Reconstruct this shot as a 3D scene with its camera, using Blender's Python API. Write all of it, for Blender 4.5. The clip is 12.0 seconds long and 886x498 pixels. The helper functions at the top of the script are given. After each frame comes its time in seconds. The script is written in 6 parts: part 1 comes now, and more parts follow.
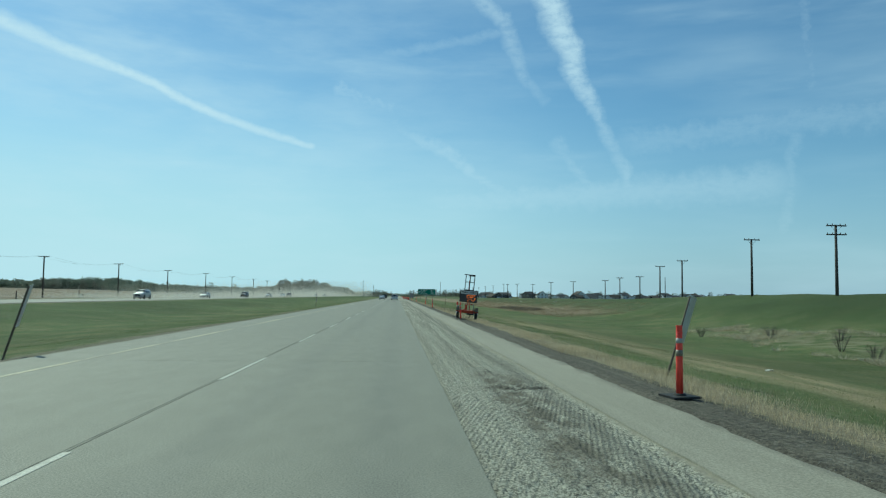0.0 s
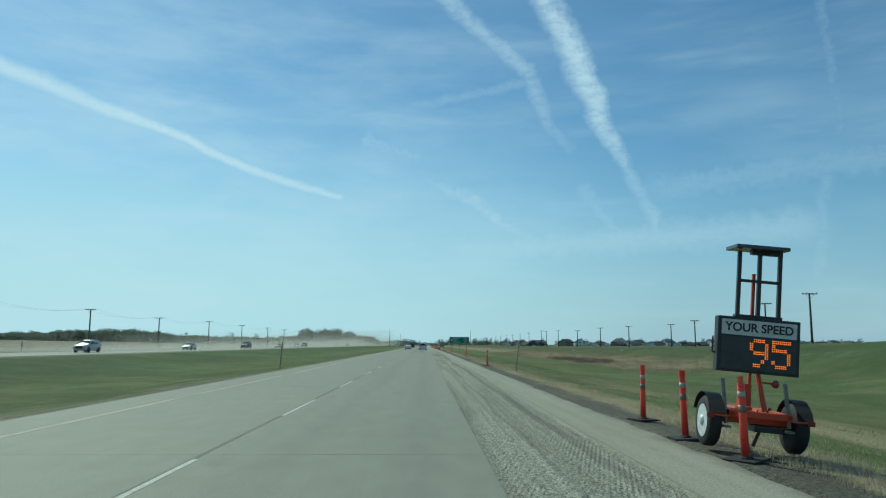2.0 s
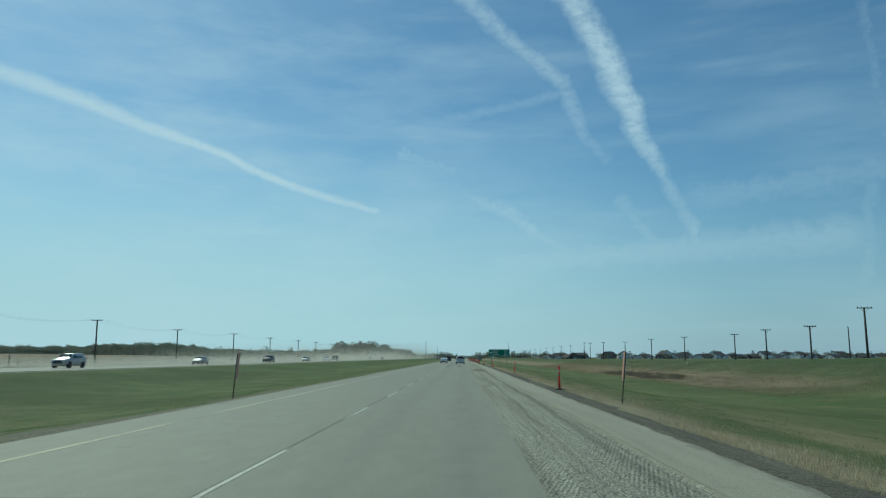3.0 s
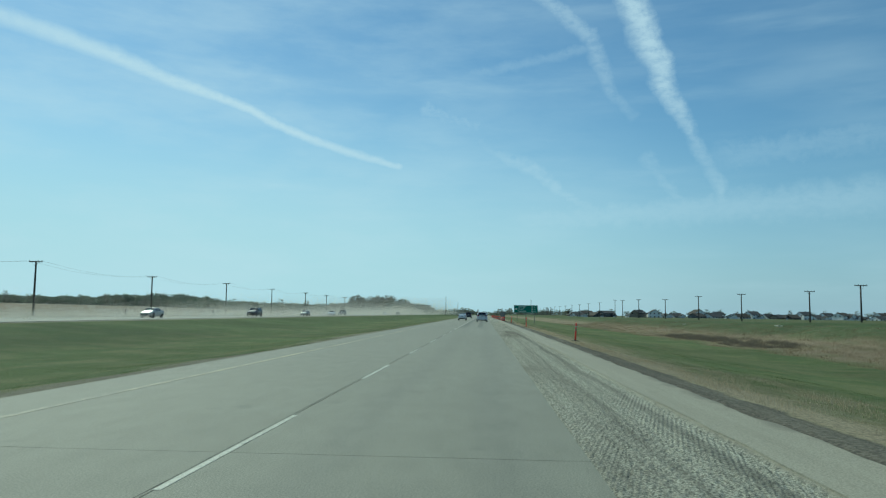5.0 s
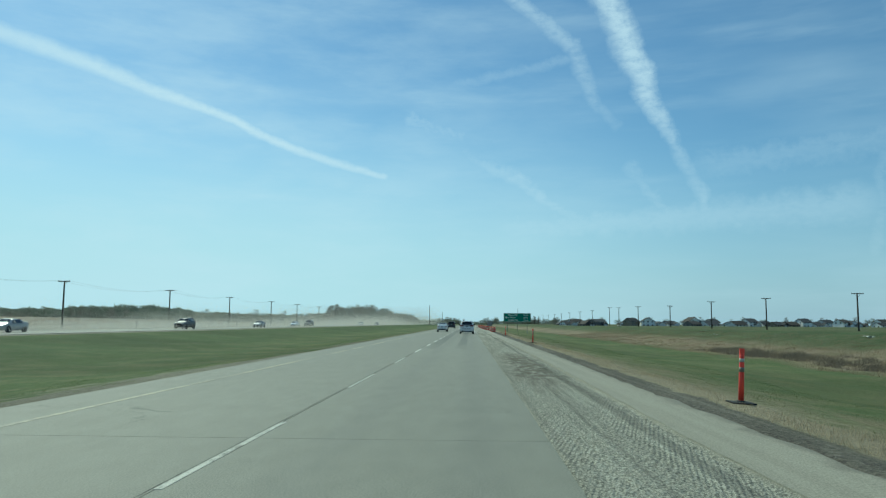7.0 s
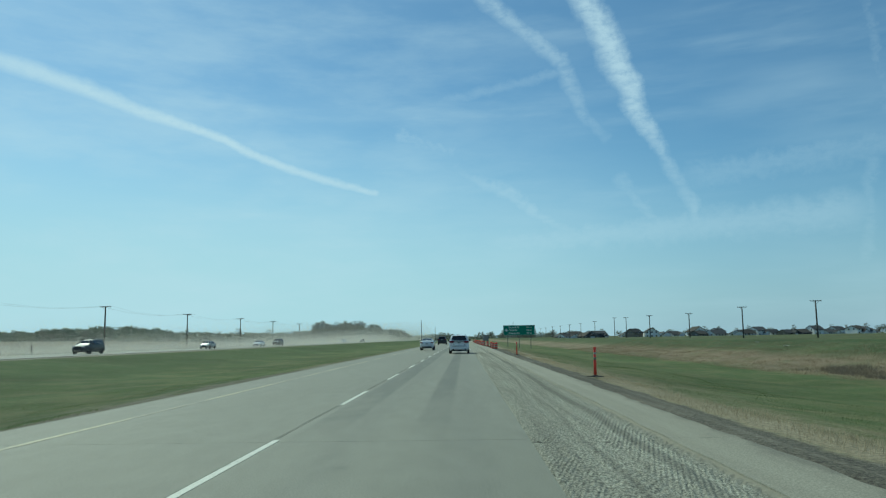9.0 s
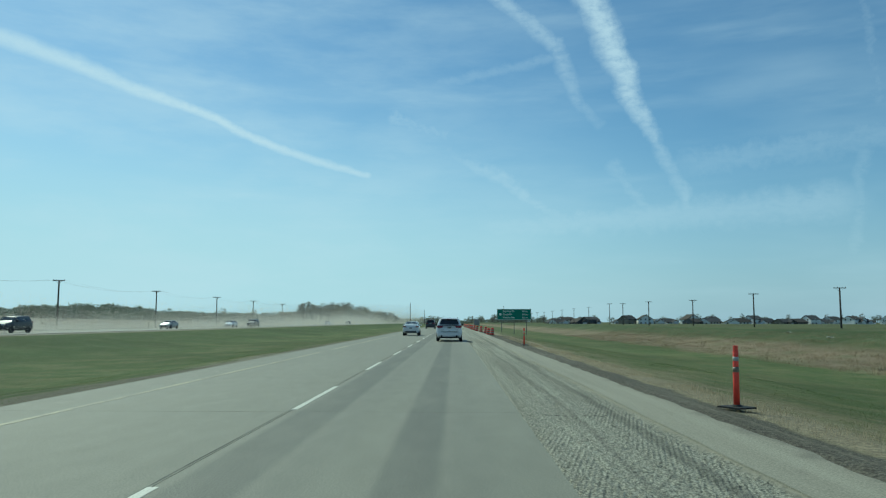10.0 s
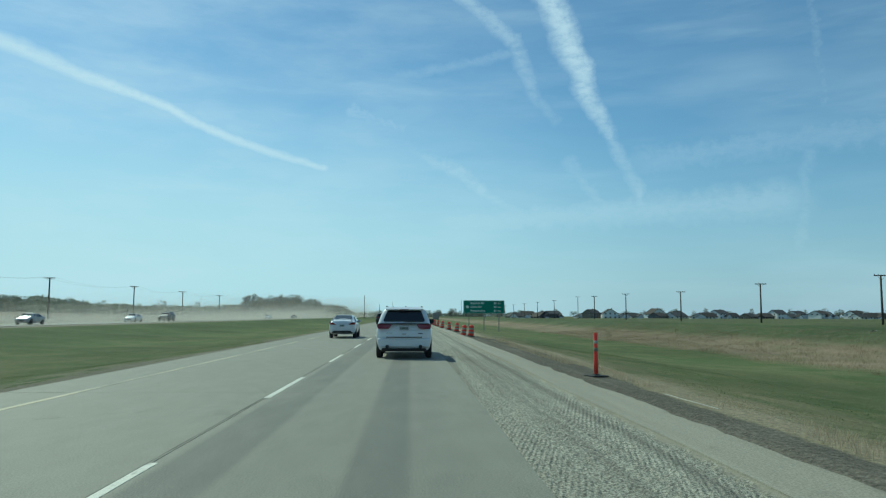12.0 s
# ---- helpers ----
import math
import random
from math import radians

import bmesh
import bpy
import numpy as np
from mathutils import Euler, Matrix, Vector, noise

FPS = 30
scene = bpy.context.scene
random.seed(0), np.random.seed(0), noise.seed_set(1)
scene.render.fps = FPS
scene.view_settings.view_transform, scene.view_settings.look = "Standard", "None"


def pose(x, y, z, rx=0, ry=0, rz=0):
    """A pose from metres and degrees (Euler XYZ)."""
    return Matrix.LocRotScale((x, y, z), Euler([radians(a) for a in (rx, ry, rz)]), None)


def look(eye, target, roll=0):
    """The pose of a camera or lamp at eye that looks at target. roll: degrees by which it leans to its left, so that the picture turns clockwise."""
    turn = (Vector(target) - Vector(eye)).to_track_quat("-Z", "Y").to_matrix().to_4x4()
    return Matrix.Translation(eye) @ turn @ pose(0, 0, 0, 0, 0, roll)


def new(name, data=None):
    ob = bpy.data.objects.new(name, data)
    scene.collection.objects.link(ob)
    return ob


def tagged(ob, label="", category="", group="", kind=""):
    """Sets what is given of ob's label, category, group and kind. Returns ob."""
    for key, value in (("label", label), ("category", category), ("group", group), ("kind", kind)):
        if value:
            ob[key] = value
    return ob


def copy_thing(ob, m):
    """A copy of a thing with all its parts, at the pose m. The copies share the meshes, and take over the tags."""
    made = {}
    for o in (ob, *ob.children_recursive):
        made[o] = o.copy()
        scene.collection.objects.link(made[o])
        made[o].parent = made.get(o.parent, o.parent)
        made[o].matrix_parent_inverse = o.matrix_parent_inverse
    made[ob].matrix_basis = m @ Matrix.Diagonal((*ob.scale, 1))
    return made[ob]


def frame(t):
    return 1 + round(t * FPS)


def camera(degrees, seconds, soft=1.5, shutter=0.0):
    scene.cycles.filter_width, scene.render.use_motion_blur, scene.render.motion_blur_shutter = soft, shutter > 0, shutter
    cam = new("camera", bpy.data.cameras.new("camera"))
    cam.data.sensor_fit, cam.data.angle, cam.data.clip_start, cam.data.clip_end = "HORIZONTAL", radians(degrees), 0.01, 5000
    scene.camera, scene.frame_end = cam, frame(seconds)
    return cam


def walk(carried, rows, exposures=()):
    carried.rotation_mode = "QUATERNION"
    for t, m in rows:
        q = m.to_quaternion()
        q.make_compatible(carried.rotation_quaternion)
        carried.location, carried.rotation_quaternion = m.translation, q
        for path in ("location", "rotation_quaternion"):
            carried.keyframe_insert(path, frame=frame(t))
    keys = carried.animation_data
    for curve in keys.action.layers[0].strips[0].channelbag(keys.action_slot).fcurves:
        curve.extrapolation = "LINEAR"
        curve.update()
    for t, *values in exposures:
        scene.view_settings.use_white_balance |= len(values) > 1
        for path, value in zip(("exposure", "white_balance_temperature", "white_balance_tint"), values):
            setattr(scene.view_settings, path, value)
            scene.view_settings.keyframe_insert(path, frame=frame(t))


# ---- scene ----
cam = camera(62.3, 12.0, soft=1.2)
PATH = [
    (0, (0.000, 0.000, 1.40), (0.619, 9.961, 2.037), 0.67),
    (0.5, (0.042, 9.239, 1.40), (0.766, 19.201, 1.884), 1.76),
    (1, (0.033, 18.367, 1.40), (0.903, 28.324, 1.710), 2.55),
    (1.5, (-0.004, 27.211, 1.40), (0.571, 37.153, 2.303), 0.48),
    (2, (-0.046, 36.337, 1.40), (0.188, 46.251, 2.690), 0.12),
    (2.5, (-0.098, 45.154, 1.40), (-0.164, 55.044, 2.877), -0.41),
    (3, (-0.144, 53.621, 1.40), (-0.404, 63.510, 2.862), -0.03),
    (5, (-0.317, 84.347, 1.40), (-0.882, 94.293, 2.270), 0.82),
    (5.5, (-0.282, 91.819, 1.40), (-0.839, 101.778, 2.111), 0.77),
    (6, (-0.275, 99.109, 1.40), (-0.802, 109.077, 1.992), 0.96),
    (6.5, (-0.276, 106.263, 1.40), (-0.773, 116.237, 1.913), 1.17),
    (7, (-0.236, 113.030, 1.40), (-0.603, 122.973, 2.404), 0.37),
    (9, (-0.157, 142.026, 1.40), (-0.422, 151.949, 2.609), -0.90),
    (9.5, (-0.231, 149.277, 1.40), (-0.480, 159.212, 2.512), -0.32),
    (10, (-0.295, 156.009, 1.40), (-0.442, 165.959, 2.388), 0.10),
    (10.5, (-0.337, 162.974, 1.40), (-0.367, 172.938, 2.243), 0.45),
    (11, (-0.356, 170.317, 1.40), (-0.244, 180.287, 2.161), 0.51),
    (11.5, (-0.404, 177.417, 1.40), (-0.192, 187.391, 2.096), 0.76),
    (12, (-0.420, 184.325, 1.40), (0.019, 194.274, 2.308), 0.21),
]
walk(cam, [(t, look(eye, target, roll)) for t, eye, target, roll in PATH],
     exposures=[(0, 0.0, 6300, -20), (2, -0.06, 6300, -20), (2.5, -0.2, 6300, -20), (3, -0.28, 6300, -20), (5, -0.1, 6300, -20), (6, -0.1, 6300, -20), (7, 0.0, 6300, -20), (9, -0.12, 6300, -20), (10.5, -0.06, 6300, -20), (12, -0.04, 6300, -20)])

# ---------------------------------------------------------------- world, sun
SUN_AZ, SUN_EL = 37.0, 45.0          # degrees left of the road's direction, above the horizon
world = bpy.data.worlds.new("sky")
scene.world = world
world.use_nodes = True
wt = world.node_tree
wt.nodes.clear()


def wn(kind, **kw):
    n = wt.nodes.new(kind)
    for k, v in kw.items():
        n.inputs[k].default_value = v
    return n


def wmath(op, a, b=None, c=None, clamp=False):
    n = wt.nodes.new("ShaderNodeMath")
    n.operation, n.use_clamp = op, clamp
    for i, v in enumerate((a, b, c)):
        if v is None:
            continue
        if isinstance(v, (int, float)):
            n.inputs[i].default_value = v
        else:
            wt.links.new(v, n.inputs[i])
    return n.outputs[0]


def wramp(value, lo, hi):
    n = wt.nodes.new("ShaderNodeMapRange")
    n.interpolation_type = "SMOOTHSTEP"
    wt.links.new(value, n.inputs["Value"])
    n.inputs["From Min"].default_value, n.inputs["From Max"].default_value = lo, hi
    return n.outputs["Result"]


def wdot(vec, v):
    n = wt.nodes.new("ShaderNodeVectorMath")
    n.operation = "DOT_PRODUCT"
    wt.links.new(vec, n.inputs[0])
    n.inputs[1].default_value = v
    return n.outputs["Value"]


def aim(az, el):
    """Direction from degrees right of the road and above the horizon."""
    a, e = radians(az), radians(el)
    return Vector((math.sin(a) * math.cos(e), math.cos(a) * math.cos(e), math.sin(e)))


sky = wt.nodes.new("ShaderNodeTexSky")
sky.sky_type, sky.sun_disc = "NISHITA", False
sky.sun_elevation, sky.sun_rotation = radians(SUN_EL), radians(-SUN_AZ)
sky.air_density, sky.dust_density, sky.ozone_density = 1.0, 0.6, 1.6
way = wt.nodes.new("ShaderNodeTexCoord").outputs["Generated"]


def wnoise(scale, detail, rough=0.6, stretch=(1, 1, 1)):
    m = wt.nodes.new("ShaderNodeMapping")
    m.inputs["Scale"].default_value = stretch
    wt.links.new(way, m.inputs["Vector"])
    n = wn("ShaderNodeTexNoise", Scale=scale, Detail=detail, Roughness=rough)
    wt.links.new(m.outputs[0], n.inputs["Vector"])
    return n.outputs["Fac"]


ragged = wmath("SUBTRACT", wnoise(14, 3), 0.5)
fine = wmath("SUBTRACT", wnoise(55, 5, 0.65), 0.5)
wisps = wmath("SUBTRACT", wnoise(60, 5, 0.65, (1, 1, 2.4)), 0.5)


def trail(a, b, width, thick, wobble, torn=1.0):
    """One stretch of a vapour trail on the arc between two sky directions."""
    side = a.cross(b).normalized()
    ahead = (b - a * a.dot(b)).normalized()
    length = math.acos(max(-1, min(1, a.dot(b))))
    off = wmath("ADD", wdot(way, side), wmath("ADD", wmath("MULTIPLY", ragged, wobble * 0.5), wmath("MULTIPLY", fine, wobble * 1.5)))
    along = wmath("DIVIDE", wmath("ARCTAN2", wdot(way, ahead), wdot(way, a)), length)
    half = wmath("MULTIPLY_ADD", along, width[1] - width[0], width[0])
    half = wmath("MULTIPLY", half, wmath("MULTIPLY_ADD", ragged, 0.8, 1.0))
    body = wramp(wmath("DIVIDE", wmath("ABSOLUTE", off), half), 1.15, 0.05)
    ends = wmath("MULTIPLY", wramp(along, 0.0, 0.125), wramp(along, 1.0, 0.875))
    broken = wramp(wmath("ADD", wisps, wmath("MULTIPLY", fine, 0.5)), -0.34, 0.16)
    broken = wmath("MULTIPLY_ADD", broken, torn, 1.0 - torn)
    return wmath("MULTIPLY", wmath("MULTIPLY", body, ends), wmath("MULTIPLY", broken, wmath("MULTIPLY_ADD", along, thick[1] - thick[0], thick[0])))


# each trail: points (degrees right of the road, above the horizon, half width, density), then wobble and tearing
TRAILS = [
    ([(-43, 20.2, 0.018, 0.56), (-35.3, 19.1, 0.016, 0.66), (-31.9, 18.5, 0.0142, 0.76), (-28.2, 17.7, 0.0138, 0.8), (-24.3, 16.55, 0.0134, 0.85), (-20.2, 15.6, 0.0118, 0.88), (-18.7, 15.15, 0.0105, 0.88),
      (-16.3, 14.05, 0.009, 0.88), (-13.3, 13.0, 0.008, 0.75), (-10.7, 12.25, 0.0075, 0.7), (-6.9, 11.35, 0.007, 0.66)], 0.004, 0.25),
    ([(-42, 18.0, 0.02, 0.22), (-31, 16.9, 0.02, 0.22), (-23.0, 15.6, 0.013, 0.2)], 0.016, 0.6),
    ([(3.0, 31.5, 0.026, 0.6), (9.1, 26.9, 0.022, 0.66), (10.9, 23.9, 0.025, 0.75), (12.0, 21.9, 0.026, 0.78), (12.5, 20.3, 0.025, 0.78), (13.5, 18.4, 0.019, 0.72), (13.7, 17.0, 0.017, 0.68), (14.7, 15.4, 0.014, 0.52),
      (15.7, 13.6, 0.010, 0.34), (16.8, 11.0, 0.012, 0.2), (17.6, 9.5, 0.012, 0.3), (17.8, 7.9, 0.009, 0.26)], 0.013, 0.55),
    ([(-3.5, 30.0, 0.016, 0.34), (0.5, 27.3, 0.017, 0.4), (3.3, 24.8, 0.017, 0.42), (6.6, 22.2, 0.016, 0.42), (8.3, 20.9, 0.015, 0.38), (8.9, 19.0, 0.015, 0.32), (9.7, 16.8, 0.012, 0.26), (11.5, 15.0, 0.010, 0.1)], 0.010, 0.6),
    ([(-4.8, 15.7, 0.016, 0.3), (-0.7, 14.5, 0.012, 0.2)], 0.02, 0.7),
    ([(-0.5, 13.4, 0.009, 0.14), (1.8, 11.9, 0.014, 0.3), (4.05, 11.1, 0.014, 0.36), (5.6, 9.6, 0.013, 0.34), (8.8, 8.0, 0.014, 0.24)], 0.014, 0.6),
    ([(12.4, 11.9, 0.014, 0.16), (14.7, 8.8, 0.014, 0.2)], 0.02, 0.6),
    ([(-6.0, 17.4, 0.014, 0.10), (-0.5, 18.5, 0.012, 0.16), (7.6, 20.0, 0.009, 0.2)], 0.012, 0.5),
    ([(29.9, 23.0, 0.010, 0.14), (30.5, 15.0, 0.009, 0.17)], 0.016, 0.7),
    ([(29.4, 11.6, 0.010, 0.14), (28.6, 5.0, 0.011, 0.14)], 0.016, 0.7),
    ([(19, 11.8, 0.022, 0.14), (40.0, 13.0, 0.034, 0.22)], 0.03, 0.5),
    ([(4.0, 7.4, 0.022, 0.26), (27.0, 8.2, 0.03, 0.26)], 0.02, 0.4),
]
cloud = wmath("MULTIPLY", wramp(wnoise(2.0, 5, 0.5, (1, 1.4, 5)), 0.42, 0.88), 0.36)
cloud = wmath("ADD", cloud, wmath("MULTIPLY", wramp(wnoise(4.0, 5, 0.55, (1, 1, 7)), 0.46, 0.9), 0.24))
cloud = wmath("ADD", cloud, wmath("MULTIPLY", wmath("MULTIPLY", wramp(wnoise(5.0, 6, 0.6, (1, 1, 3.5)), 0.36, 0.7), wramp(wdot(way, aim(-SUN_AZ, 15)), 0.6, 1.0)), 0.28))
for points, wobble, torn in TRAILS:
    for (a0, e0, w0, d0), (a1, e1, w1, d1) in zip(points, points[1:]):
        a, b = aim(a0, e0), aim(a1, e1)
        over = (b - a) * 0.17
        cloud = wmath("MAXIMUM", cloud, trail((a - over).normalized(), (b + over).normalized(), (w0, w1), (d0, d1), wobble, torn))
up = wdot(way, (0, 0, 1))
haze = wmath("MULTIPLY", wramp(up, 0.25, -0.04), 0.8)


def wmix(f, a, b):
    n = wt.nodes.new("ShaderNodeMix")
    n.data_type = "RGBA"
    wt.links.new(f, n.inputs["Factor"])
    wt.links.new(a, n.inputs[6])
    n.inputs[7].default_value = (*b, 1)
    return n.outputs[2]


tint = wt.nodes.new("ShaderNodeMix")
tint.data_type, tint.blend_type = "RGBA", "MULTIPLY"
tint.inputs["Factor"].default_value = 1.0
wt.links.new(sky.outputs["Color"], tint.inputs[6])
tint.inputs[7].default_value = (0.68, 0.88, 1.08, 1)
sunward = wmath("MULTIPLY", wramp(wdot(way, aim(-SUN_AZ, 0)), 0.45, 1.0), wramp(up, 0.36, 0.0))
above = wmix(cloud, wmix(wmath("MULTIPLY", sunward, 0.85), wmix(haze, tint.outputs[2], (3.9, 5.3, 7.6)), (6.0, 8.0, 9.9)), (6.8, 8.0, 10.1))
bg = wn("ShaderNodeBackground", Strength=0.094)
wt.links.new(above, bg.inputs["Color"])
wt.links.new(bg.outputs[0], wt.nodes.new("ShaderNodeOutputWorld").inputs["Surface"])

sun = new("sun", bpy.data.lights.new("sun", "SUN"))
sun.data.energy, sun.data.angle, sun.data.color = 3.2, radians(0.6), (1.0, 0.95, 0.86)
sun.matrix_world = look((0, 0, 60), Vector((0, 0, 60)) - aim(-SUN_AZ, SUN_EL))

# ---------------------------------------------------------------- materials


def mat(name, colour, rough=0.6, metal=0.0, vary=0.15, scale=8.0, bump=0.0, bump_scale=None, coat=0.0, spec=0.5):
    """A surface with two scales of colour variation and fine relief, in metres."""
    m = bpy.data.materials.new(name)
    m.use_nodes = True
    t = m.node_tree
    b = t.nodes["Principled BSDF"]
    b.inputs["Roughness"].default_value, b.inputs["Metallic"].default_value = rough, metal
    b.inputs["Coat Weight"].default_value, b.inputs["Specular IOR Level"].default_value = coat, spec
    pos = t.nodes.new("ShaderNodeNewGeometry").outputs["Position"]
    total = None
    for s, amount in ((scale, vary), (scale * 9.0, vary * 0.7)):
        n = t.nodes.new("ShaderNodeTexNoise")
        n.inputs["Scale"].default_value, n.inputs["Detail"].default_value = s, 4
        t.links.new(pos, n.inputs["Vector"])
        r = t.nodes.new("ShaderNodeMapRange")
        r.inputs["From Min"].default_value, r.inputs["From Max"].default_value = 0.3, 0.7
        r.inputs["To Min"].default_value, r.inputs["To Max"].default_value = 1 - amount, 1 + amount
        t.links.new(n.outputs["Fac"], r.inputs["Value"])
        if total is None:
            total = r.outputs["Result"]
        else:
            k = t.nodes.new("ShaderNodeMath")
            k.operation = "MULTIPLY"
            t.links.new(total, k.inputs[0]), t.links.new(r.outputs["Result"], k.inputs[1])
            total = k.outputs[0]
    v = t.nodes.new("ShaderNodeVectorMath")
    v.operation = "SCALE"
    v.inputs[0].default_value = colour
    t.links.new(total, v.inputs["Scale"])
    t.links.new(v.outputs[0], b.inputs["Base Color"])
    if bump:
        n = t.nodes.new("ShaderNodeTexNoise")
        n.inputs["Scale"].default_value, n.inputs["Detail"].default_value = bump_scale or scale * 6, 5
        t.links.new(pos, n.inputs["Vector"])
        k = t.nodes.new("ShaderNodeBump")
        k.inputs["Strength"].default_value, k.inputs["Distance"].default_value = 0.8, bump
        t.links.new(n.outputs["Fac"], k.inputs["Height"])
        t.links.new(k.outputs[0], b.inputs["Normal"])
    return m


class Tree:
    """Small helper round a material's nodes."""

    def __init__(self, m):
        self.m, self.t = m, m.node_tree
        self.b = self.t.nodes["Principled BSDF"]
        self.pos = self.t.nodes.new("ShaderNodeNewGeometry").outputs["Position"]
        s = self.t.nodes.new("ShaderNodeSeparateXYZ")
        self.t.links.new(self.pos, s.inputs[0])
        self.x, self.y, self.z = s.outputs

    def noise(self, scale, detail=4, stretch=(1, 1, 1), rough=0.55):
        mp = self.t.nodes.new("ShaderNodeMapping")
        mp.inputs["Scale"].default_value = stretch
        self.t.links.new(self.pos, mp.inputs["Vector"])
        n = self.t.nodes.new("ShaderNodeTexNoise")
        n.inputs["Scale"].default_value, n.inputs["Detail"].default_value, n.inputs["Roughness"].default_value = scale, detail, rough
        self.t.links.new(mp.outputs[0], n.inputs["Vector"])
        return n.outputs["Fac"]

    def math(self, op, a, b=None, c=None):
        n = self.t.nodes.new("ShaderNodeMath")
        n.operation = op
        for i, v in enumerate((a, b, c)):
            if v is None:
                continue
            if isinstance(v, (int, float)):
                n.inputs[i].default_value = v
            else:
                self.t.links.new(v, n.inputs[i])
        return n.outputs[0]

    def step(self, v, lo, hi, a=0.0, b=1.0):
        n = self.t.nodes.new("ShaderNodeMapRange")
        n.interpolation_type = "SMOOTHSTEP"
        self.t.links.new(v, n.inputs["Value"])
        for k, w in zip(("From Min", "From Max", "To Min", "To Max"), (lo, hi, a, b)):
            n.inputs[k].default_value = w
        return n.outputs["Result"]

    def band(self, v, lo, hi, soft):
        return self.math("MULTIPLY", self.step(v, lo - soft, lo + soft), self.step(v, hi + soft, hi - soft))

    def mix(self, f, a, b):
        n = self.t.nodes.new("ShaderNodeMix")
        n.data_type = "RGBA"
        for socket, v in ((n.inputs["Factor"], f), (n.inputs[6], a), (n.inputs[7], b)):
            if isinstance(v, (int, float)):
                socket.default_value = v
            elif isinstance(v, tuple):
                socket.default_value = (*v, 1)
            else:
                self.t.links.new(v, socket)
        return n.outputs[2]

    def scale(self, colour, f):
        n = self.t.nodes.new("ShaderNodeVectorMath")
        n.operation = "SCALE"
        self.t.links.new(colour, n.inputs[0]), self.t.links.new(f, n.inputs["Scale"])
        return n.outputs[0]

    def bump(self, height, distance, strength=0.8):
        k = self.t.nodes.new("ShaderNodeBump")
        k.inputs["Strength"].default_value, k.inputs["Distance"].default_value = strength, distance
        self.t.links.new(height, k.inputs["Height"])
        self.t.links.new(k.outputs[0], self.b.inputs["Normal"])

    def paint(self, colour, rough=0.9, spec=0.3):
        self.t.links.new(colour, self.b.inputs["Base Color"])
        self.b.inputs["Roughness"].default_value = rough
        self.b.inputs["Specular IOR Level"].default_value = spec
        return self.m


def blank(name):
    m = bpy.data.materials.new(name)
    m.use_nodes = True
    return Tree(m)


GREEN, OLIVE = (0.098, 0.13, 0.050), (0.146, 0.156, 0.070)
DRY, STRAW = (0.19, 0.175, 0.095), (0.27, 0.24, 0.155)
FIELD = (0.19, 0.15, 0.105)


